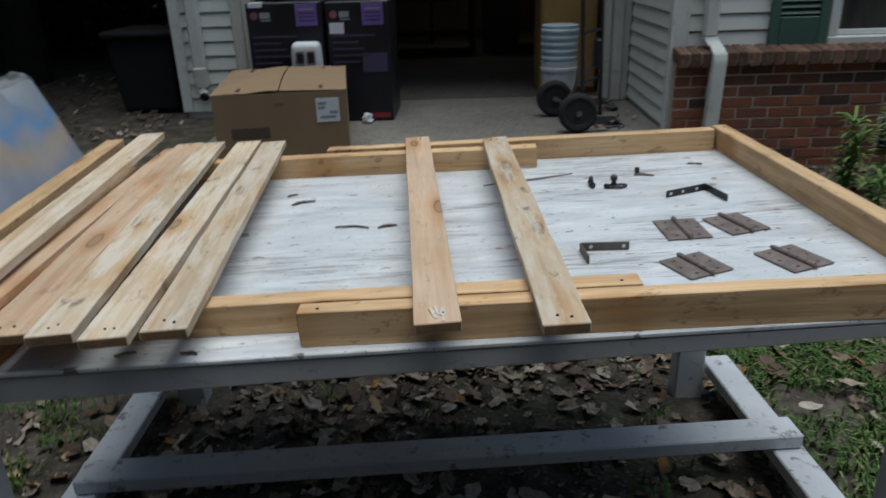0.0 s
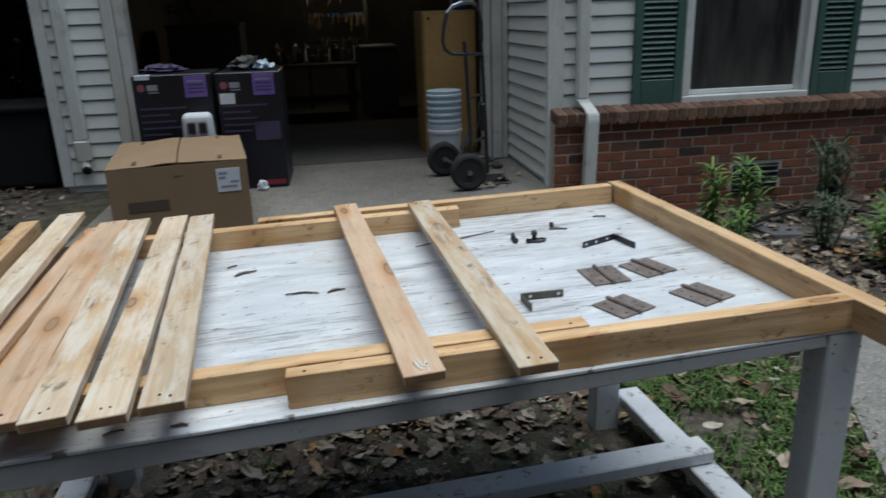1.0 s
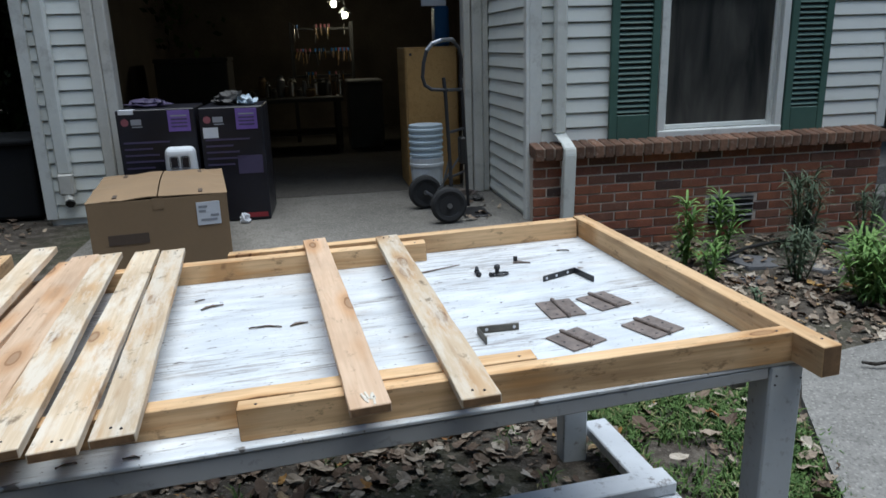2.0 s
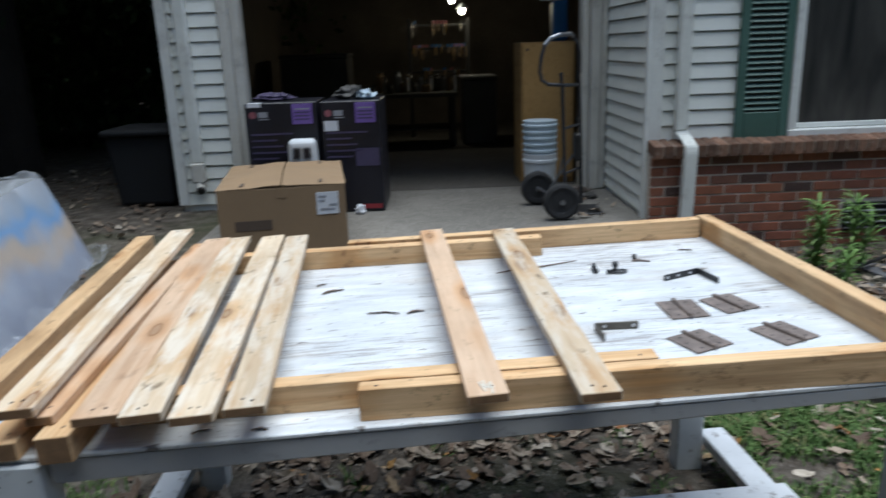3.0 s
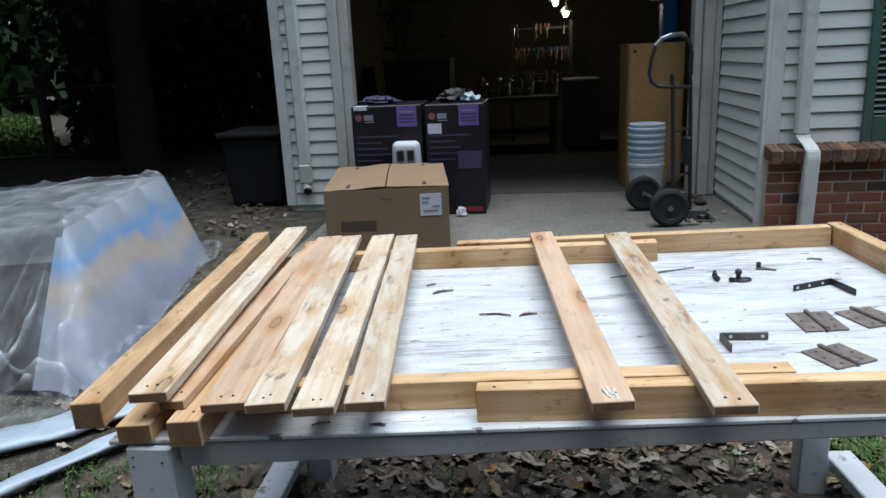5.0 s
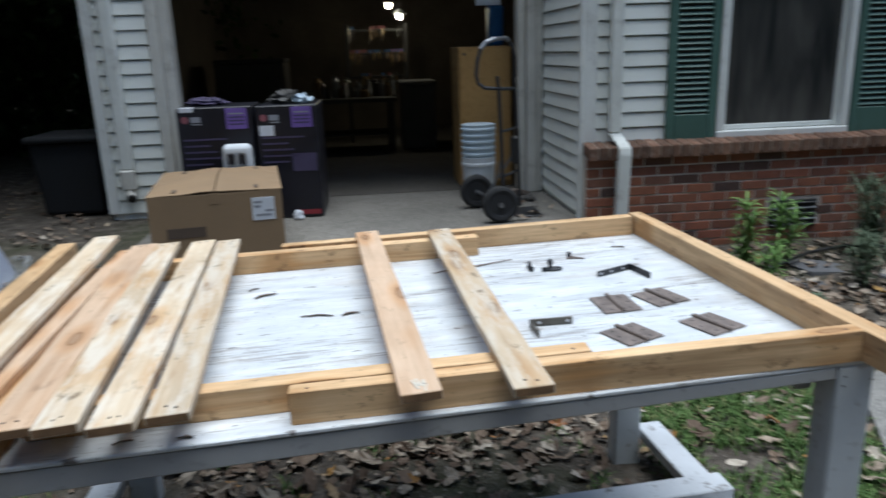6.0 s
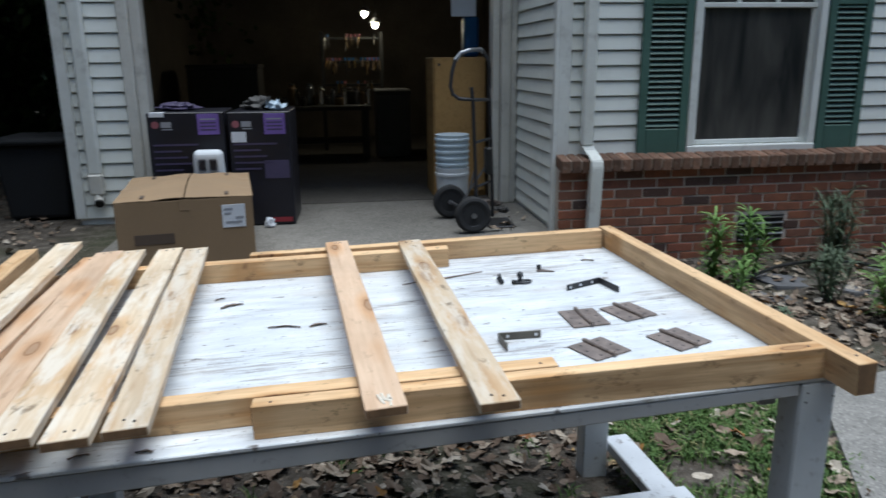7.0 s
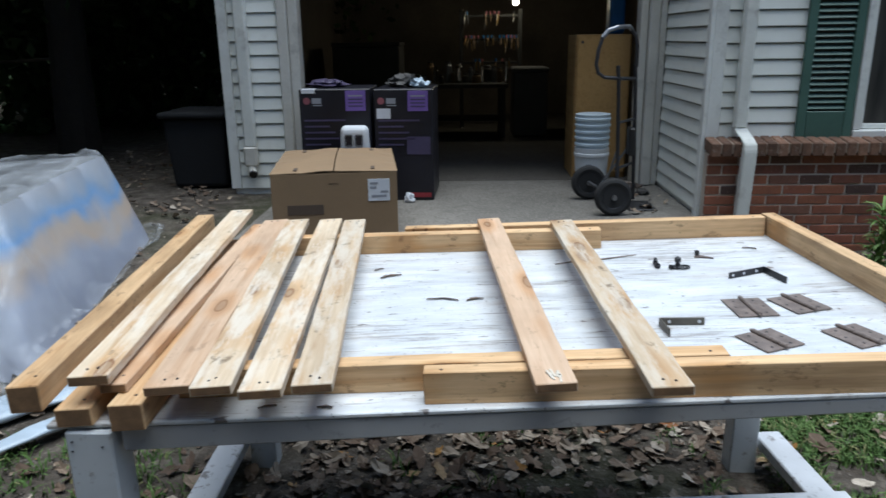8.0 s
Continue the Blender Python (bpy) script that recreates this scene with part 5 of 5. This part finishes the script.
def film_strip(points, r, flat, label):
    """A flattened fold of film lying on the soil."""
    bm = pipe(points, r, sides=18)
    for v in bm.verts:
        g = ground_z(v.co.x, v.co.y) + 0.012
        v.co.z = g + (v.co.z + 0.1) * flat + 0.010 * noise.noise(v.co * 9) + 0.006 * noise.noise(v.co * 22)
        v.co.x += 0.012 * noise.noise(v.co * 7 + Vector((5, 0, 0)))
    for f in bm.faces:
        f.smooth = len(f.verts) == 4
    solid("plastic_strip", bm, STRIP, Matrix(), label, "plastic strip", "film strips on the ground")


film_strip([(-1.47 + 0.052 * k, 2.91 + 0.0405 * k + 0.012 * math.sin(k * 0.6), 0.0) for k in range(18)], [0.05 + 0.05 * smooth(k, 0, 4) for k in range(18)], 0.28, "wide folded strip of bluish white plastic film on the ground")
film_strip([(-1.03 + 0.0235 * k, 2.655 + 0.036 * k, 0.0) for k in range(18)], [0.03 + 0.012 * smooth(k, 0, 3) for k in range(18)], 0.42, "narrow rolled strip of white plastic film on the ground")


def wheelie_bin():
    o = thing("wheelie_bin", Matrix.Translation((-1.46, 7.09, ground_z(-1.46, 7.0))), "dark plastic wheeled rubbish bin beside the garage", "bin")
    bm = block((-0.27, -0.27, 0.02), (0.27, 0.3, 0.61), 0.03, segments=2)
    for v in bm.verts:
        k = 0.84 + 0.16 * v.co.z / 0.61
        v.co.x *= k
        v.co.y *= k
    part("body", bm, BIN, o)
    part("lid", block((-0.29, -0.31, 0.613), (0.29, 0.33, 0.665), 0.02, segments=2), BIN, o)
    for s in (-1, 1):
        w = part("wheel", rod((s * 0.20, 0.29, 0.10), (s * 0.25, 0.29, 0.10), 0.10, sides=20), RUBBER, o)


wheelie_bin()
for x, y, h in ((-3.98, 10.0, 1.35), (-5.75, 10.4, 1.2)):
    o = thing("fence_post", Matrix.Translation((x, y, ground_z(x, y) - 0.05)), "weathered grey wooden fence post under the trees", "post", "fence posts")
    part("post", block((-0.05, -0.05, 0), (0.05, 0.05, h), 0.008), DARK_WALL, o)
    part("cap", block((-0.06, -0.06, h + 0.001), (0.06, 0.06, h + 0.03), 0.006), DARK_WALL, o)
    part("rail", rod((0.0, 0.06, h - 0.25), (-2.2, 0.45, h - 0.35), 0.02, sides=6), DARK_WALL, o)


# ---- trees, plants, leaves ----
def leaf_quads(centres, size, mat, name, seed, droop=0.5):
    """Many small folded leaves round the centres, as one mesh."""
    rnd = np.random.RandomState(seed)
    c = np.asarray(centres)
    n = len(c)
    d = rnd.normal(size=(n, 3))
    d[:, 2] -= droop
    d /= np.linalg.norm(d, axis=1)[:, None]
    e = np.cross(d, rnd.normal(size=(n, 3)))
    e /= np.linalg.norm(e, axis=1)[:, None]
    s = size * rnd.uniform(0.6, 1.4, size=(n, 1))
    v = np.stack([c, c + d * s * 0.5 + e * s * 0.3, c + d * s, c + d * s * 0.5 - e * s * 0.3], 1).reshape(-1, 3)
    me = bpy.data.meshes.new(name)
    me.from_pydata(v.tolist(), [], np.arange(4 * n).reshape(-1, 4).tolist())
    me.materials.append(mat)
    return me


def crown(x, y, z, r, h, count, seed):
    rnd = np.random.RandomState(seed)
    hubs = np.c_[rnd.normal(0, r * 0.5, 40) + x, rnd.normal(0, r * 0.5, 40) + y, z + rnd.uniform(0, h, 40)]
    pick = hubs[rnd.randint(0, 40, count)]
    return pick + rnd.normal(0, r * 0.2, (count, 3))


def tree(x, y, h, r, count, seed, size=0.16, low=0.3):
    o = thing("tree", Matrix.Translation((x, y, ground_z(x, y) - 0.1)), "dark leafy tree of the yard edge, two of them unseen and added for shade", "tree", "trees round the yard")
    rnd = random.Random(seed)
    pts = [(0, 0, 0), (0.05, 0.03, h * 0.25), (0.12 * rnd.uniform(-1, 1), 0.1, h * 0.5), (0.2 * rnd.uniform(-1, 1), 0.1, h * 0.85)]
    part("trunk", pipe(pts, [0.24, 0.18, 0.13, 0.04], sides=12), BARK, o)
    for k in range(6):
        a = k * 1.05 + rnd.uniform(-0.3, 0.3)
        z = h * rnd.uniform(0.3, 0.7)
        q = (math.cos(a) * r * 0.8, math.sin(a) * r * 0.8, z + r * rnd.uniform(0.0, 0.5))
        part("limb", pipe([(0.03, 0.03, z), (q[0] * 0.5, q[1] * 0.5, z + (q[2] - z) * 0.6), q], [0.075, 0.05, 0.015], sides=7), BARK, o)
    part("crown", leaf_quads(crown(0, 0, h * low, r, h * (1 - low), count, seed), size, LEAVES, "crown", seed), LEAVES, o)


tree(-3.6, 12.0, 8.0, 2.4, 30000, 1, 0.14, low=0.22)
tree(-10.2, 10.4, 8.5, 2.2, 30000, 2, 0.14, low=0.36)
tree(-2.6, 16.5, 9.0, 2.8, 8000, 3, low=0.1)
tree(-9.5, 8.0, 8.0, 2.6, 7000, 4, 0.2)
tree(-3.5, 8.7, 7.5, 2.6, 42000, 6, 0.13, 0.38)
# Out of view: added to shade the stack and the left side.
tree(-6.2, 3.8, 9.0, 2.7, 14000, 8, 0.2, 0.36)
# Unseen tree behind the camera, added to hold light off front faces.
tree(1.5, -4.5, 10.0, 3.4, 9000, 7, 0.2, 0.42)


def woods():
    """A thick belt of trees round the yard, open towards the house; its unseen parts block low sky."""
    rnd = np.random.RandomState(12)
    for lo, hi, n, tall, size in ((11.0, 16.0, 260000, 8.2, 0.23), (22.0, 30.0, 60000, 14.0, 0.9)):
        a = rnd.uniform(radians(95), radians(415), n)
        rad = rnd.uniform(lo, hi, n)
        deg = np.degrees(a)
        # Heights differ by bearing to hold back or admit low sky light.
        z = rnd.uniform(0, 1, n) ** 1.1 * (tall * np.where((deg > 195) & (deg < 320), 1.25, np.where(deg >= 320, 0.6, 1.0)) + 1.4 * np.sin(a * 5) + 1.0 * np.sin(a * 13 + 1))
        gap = (deg > 123.5) & (deg < 134) & ((z < 2.8) | (rad > 13.0)) & (lo < 20)
        house = (deg < 118) & (rad * np.cos(a) + 0.9 > -1.6)
        p = np.c_[0.9 + rad * np.cos(a), 1.0 + rad * np.sin(a), z][~(gap | house)]
        ob = part("far_woods", leaf_quads(p, size, LEAVES, "far_woods", 5), LEAVES)
        tagged(ob, "dense dark green woods round the yard, unseen parts added to block low sky", "woods", kind="stuff")


woods()


def far_lawn():
    """A sunlit lawn seen through a gap in the trees: turf with blades on it."""
    bm = bmesh.new()
    rows = []
    for k in range(30):
        y = 10.6 + 0.55 * k
        mid = 0.9 - (y - 1) * 0.78
        rows.append([bm.verts.new((mid + u, y, ground_z(mid + u, y) + 0.03)) for u in (-2.6, -1.6, -0.6, 0.3, 1.0 + 0.3 * math.sin(k))])
    for p, q in zip(rows, rows[1:]):
        for m in range(4):
            bm.faces.new((p[m], p[m + 1], q[m + 1], q[m]))
    for f in bm.faces:
        f.smooth = True
    tagged(part("lawn", bm, TURF), "sunlit green lawn beyond the trees", "lawn", kind="structure")
    rnd = np.random.RandomState(3)
    n = 26000
    y = rnd.uniform(10.8, 26, n)
    x = 0.9 - (y - 1) * 0.78 + rnd.uniform(-2.5, 1.0, n)
    p = np.array([(a, b, ground_z(a, b) + 0.03) for a, b in zip(x, y)])
    tagged(part("lawn_grass", leaf_quads(p, 0.09, GRASS, "lawn_grass", 8, droop=-1.2), GRASS), "short grass blades of the far lawn", "grass", kind="stuff")


far_lawn()


def clear(x, y):
    """Where soil lies open: not on the apron, path or film."""
    on_slab = -0.66 < x < 2.5 and y > 4.7
    a = 2.36 + max(0.0, y - 1.6) * 0.26 + max(0.0, y - 2.6) * 0.12
    on_path = x > a and y < 3.50 and x > 2.36
    legs = any(abs(x - u) < 0.08 and abs(y - v) < 0.08 for u in (0.18, 1.81) for v in (1.95, 2.97))
    return not (on_slab or on_path or legs or y > 5.45 and x > -1.1)


def dead_leaves():
    rnd = random.Random(21)
    verts, faces = [], []

    def leaf(x, y, z, s):
        turn, tx, ty = rnd.uniform(0, 6.28), rnd.uniform(-0.5, 0.5), rnd.uniform(-0.5, 0.5)
        curl = rnd.uniform(-0.1, 0.7)
        m = Matrix.Translation((x, y, z + 0.2 * s)) @ Euler((tx, ty, turn)).to_matrix().to_4x4()
        lobes = [(0, -1), (0.3, -0.75), (0.42, -0.4), (0.62, -0.3), (0.56, 0.1), (0.55, 0.45), (0.28, 0.62), (0, 1), (-0.28, 0.6), (-0.55, 0.4), (-0.54, 0.1), (-0.62, -0.3), (-0.42, -0.42), (-0.3, -0.75)]
        oval = [(0.55 * math.sin(k * 0.4488) * 1.0, -math.cos(k * 0.4488)) for k in range(14)]
        out = lobes if rnd.random() < 0.4 else oval
        roll = rnd.uniform(0.0, 1.1)
        base = len(verts)
        verts.append(m @ Vector((0, 0, 0)))
        for u, v in out:
            u, v = u * rnd.uniform(0.65, 1.2), v * rnd.uniform(0.75, 1.12)
            verts.append(m @ Vector((u * s * 0.6, v * s * 0.6, s * (curl * (u * u * 0.8 + 0.25 * v * v) + 0.35 * roll * u * v + rnd.uniform(-0.09, 0.09)))))
        for k in range(len(out)):
            faces.append((base, base + 1 + k, base + 1 + (k + 1) % len(out)))

    spots = [(rnd.uniform(-3, 5.2), rnd.uniform(1.6, 5.4)) for _ in range(6500)]
    spots += [(rnd.uniform(1.9, 2.7), rnd.uniform(2.2, 4.6)) for _ in range(420)]
    spots += [(rnd.uniform(0.1, 1.9), rnd.uniform(2.0, 4.2)) for _ in range(3800)]
    spots += [(rnd.uniform(2.7, 4.4), rnd.uniform(3.55, 4.6)) for _ in range(900)]
    spots += [(rnd.uniform(2.5, 4.9), rnd.uniform(3.55, 5.4)) for _ in range(2600)]
    spots += [(rnd.uniform(2.0, 2.35), rnd.uniform(5.65, 6.3)) for _ in range(16)]
    spots += [(rnd.uniform(-4, -0.7), rnd.uniform(4.8, 9.0)) for _ in range(1500)]
    spots += [(rnd.uniform(-5, 5), rnd.uniform(-4, 1.6)) for _ in range(2500)]
    for x, y in spots:
        slab = 2.0 <= x <= 2.35 and 5.65 <= y
        if slab or (clear(x, y) and noise.noise((x * 1.7, y * 1.7, 2)) + rnd.uniform(-0.5, 0.6) > -0.1):
            leaf(x, y, SLAB_Z + 0.004 if slab else ground_z(x, y) + (rnd.uniform(0.004, 0.035) if 1.95 < x < 2.75 and y < 4 else 0.004), rnd.choice((0.012, 0.016, 0.02, 0.026, 0.034, 0.045, 0.06, 0.072)) * rnd.uniform(0.8, 1.2))
    me = bpy.data.meshes.new("fallen_leaves")
    me.from_pydata([tuple(v) for v in verts], [], faces)
    me.materials.append(LITTER)
    tagged(part("fallen_leaves", me, LITTER), "curled brown and tan dead leaves strewn over the soil", "leaves", kind="stuff")


dead_leaves()


def grass():
    rnd = random.Random(8)
    verts, faces = [], []
    tufts = []
    for _ in range(7500):
        x, y = rnd.uniform(-2.2, 3.2), rnd.uniform(1.7, 4.7)
        want = 1.0 if 1.95 < x < 2.9 and 2.0 < y < 4.0 else (0.6 if x < -0.2 and y < 3.2 else 0.14)
        if clear(x, y) and rnd.random() < want * (0.35 + 0.9 * noise.noise((x * 2.3, y * 2.3, 6))):
            tufts.append((x, y))
    for _ in range(3600):
        x, y = rnd.uniform(1.92, 2.75), rnd.uniform(1.95, 4.1)
        if clear(x, y) and noise.noise((x * 2.6, y * 2.6, 9)) + rnd.uniform(-0.25, 0.35) > 0.0:
            tufts.append((x, y))
    for x, y in tufts:
        for _ in range(9):
            a, h, lean = rnd.uniform(0, 6.28), rnd.uniform(0.022, 0.06), rnd.uniform(0.3, 1.3)
            px, py = x + rnd.gauss(0, 0.022), y + rnd.gauss(0, 0.022)
            z = ground_z(px, py) - 0.003
            dx, dy, w = math.cos(a), math.sin(a), rnd.uniform(0.002, 0.0045)
            k = len(verts)
            verts.extend([(px - dy * w, py + dx * w, z), (px + dy * w, py - dx * w, z), (px + dx * h * lean * 0.4 + dy * w, py + dy * h * lean * 0.4 - dx * w, z + h * 0.65), (px + dx * h * lean * 0.4 - dy * w, py + dy * h * lean * 0.4 + dx * w, z + h * 0.65), (px + dx * h * lean, py + dy * h * lean, z + h * (1.05 - 0.3 * lean))])
            faces.extend([(k, k + 1, k + 2, k + 3), (k + 3, k + 2, k + 4)])
    me = bpy.data.meshes.new("grass")
    me.from_pydata(verts, [], faces)
    me.materials.append(GRASS)
    tagged(part("grass", me, GRASS), "short green weeds and grass among the leaves", "grass", kind="stuff")


grass()


def strap_plant(x, y, h, spread, count, stems, seed, label, mat=LILY, wide=0.011, reach=1.0):
    """Arching strap leaves along short stems."""
    rnd = random.Random(seed)
    o = thing("plant", Matrix.Translation((x, y, ground_z(x, y) - 0.01)), label, "plant", "bed plants")
    for s in range(stems):
        a0 = rnd.uniform(0, 6.28)
        sx, sy = math.cos(a0) * spread * rnd.uniform(0.1, 0.6), math.sin(a0) * spread * rnd.uniform(0.1, 0.6)
        sh = h * rnd.uniform(0.6, 0.95)
        part("stem", pipe([(sx * 0.3, sy * 0.3, 0), (sx * 0.7, sy * 0.7, sh * 0.5), (sx, sy, sh)], [0.006, 0.005, 0.003], sides=6), mat, o)
        bm = bmesh.new()
        for k in range(count):
            f = rnd.uniform(0.15, 1.0) if k > 3 else 1.0
            base = Vector((sx * (0.3 + 0.7 * f), sy * (0.3 + 0.7 * f), sh * f))
            a, ln = rnd.uniform(0, 6.28), h * reach * rnd.uniform(0.22, 0.40)
            d, side = Vector((math.cos(a), math.sin(a), 0)), Vector((-math.sin(a), math.cos(a), 0))
            rise = rnd.uniform(0.55, 1.25)
            prev = None
            for q in range(6):
                u = q / 5
                c = base + d * ln * u * 0.72 + Vector((0, 0, ln * (rise * u - 0.7 * u * u)))
                w = wide * (1 - u) ** 0.6 * (0.55 + u)
                pair = (bm.verts.new(c + side * w), bm.verts.new(c + Vector((0, 0, -w * 0.4))), bm.verts.new(c - side * w))
                if prev:
                    bm.faces.new((prev[0], prev[1], pair[1], pair[0])), bm.faces.new((prev[1], prev[2], pair[2], pair[1]))
                prev = pair
        part("leaves", bm, mat, o)
    return o


strap_plant(3.26, 4.88, 0.47, 0.12, 46, 3, 1, "leafy green lily stems before the brick base")
strap_plant(3.53, 4.90, 0.49, 0.12, 46, 3, 2, "leafy green lily stems below the wall vent")
strap_plant(3.28, 4.55, 0.30, 0.16, 30, 3, 3, "low green lily clump in the bed")
strap_plant(3.93, 4.02, 0.42, 0.40, 50, 18, 4, "dense bright green clump of strap leaves beside the path", LILY, 0.0085, 1.25)
strap_plant(3.78, 4.45, 0.34, 0.20, 30, 7, 5, "grey-green weed in the bed", SHRUB, 0.006)
strap_plant(4.20, 5.0, 0.56, 0.26, 40, 11, 6, "sparse grey-green shrub in the bed", SHRUB, 0.006)
strap_plant(3.30, 4.10, 0.16, 0.14, 18, 3, 7, "small green weed in the bed", SHRUB, 0.008)
strap_plant(4.75, 5.05, 0.42, 0.26, 22, 7, 9, "sparse grey-green shrub in the bed", SHRUB, 0.0055)


def flagstone(x, y, turn, w, d, seed):
    rnd = random.Random(seed)
    bm = bmesh.new()
    ring = [(math.cos(a) * w * rnd.uniform(0.6, 1.2), math.sin(a) * d * rnd.uniform(0.6, 1.2)) for a in (k * 0.7854 + rnd.uniform(-0.2, 0.2) for k in range(8))]
    top = [bm.verts.new((u, v, 0.004 + rnd.uniform(-0.008, 0.008))) for u, v in ring]
    low = [bm.verts.new((u * 1.03, v * 1.03, -0.05)) for u, v in ring]
    bm.faces.new(top), bm.faces.new(low)
    for k in range(8):
        bm.faces.new((top[k], top[(k + 1) % 8], low[(k + 1) % 8], low[k]))
    bmesh.ops.bevel(bm, geom=[e for e in bm.edges if e.verts[0] in top and e.verts[1] in top], offset=0.006, segments=2, affect="EDGES")
    solid("flagstone", bm, STONE, pose(x, y, ground_z(x, y), rnd.uniform(-3, 3), rnd.uniform(-3, 3), turn), "grey flagstone sunk in the planting bed", "stone", "flagstones in the bed")


for k, (x, y, w, d) in enumerate(((3.75, 4.85, 0.24, 0.16), (4.12, 4.62, 0.22, 0.15), (4.45, 4.9, 0.25, 0.17), (3.52, 4.58, 0.16, 0.12), (4.75, 4.6, 0.2, 0.15), (4.35, 4.35, 0.18, 0.12), (3.05, 4.95, 0.2, 0.14))):
    flagstone(x, y, k * 40, w, d, 30 + k)
hz = lambda x, y: (x, y, ground_z(x, y) + 0.05)
solid("garden_hose", pipe([hz(3.35, 4.75), hz(3.55, 4.86), hz(3.8, 5.02), hz(4.1, 5.1), hz(4.35, 5.0), hz(4.5, 4.75)], 0.012), PLAIN_BLACK, Matrix(), "black hose winding over the planting bed", "hose")
bm = pipe([(3.26, 3.30, 0.062), (3.31, 3.275, 0.058), (3.36, 3.265, 0.066), (3.43, 3.235, 0.06), (3.52, 3.23, 0.064)], [0.006, 0.009, 0.007, 0.008, 0.004], sides=7)
solid("stick", bm, BARK, Matrix(), "short dark twig lying on the concrete path", "twig")
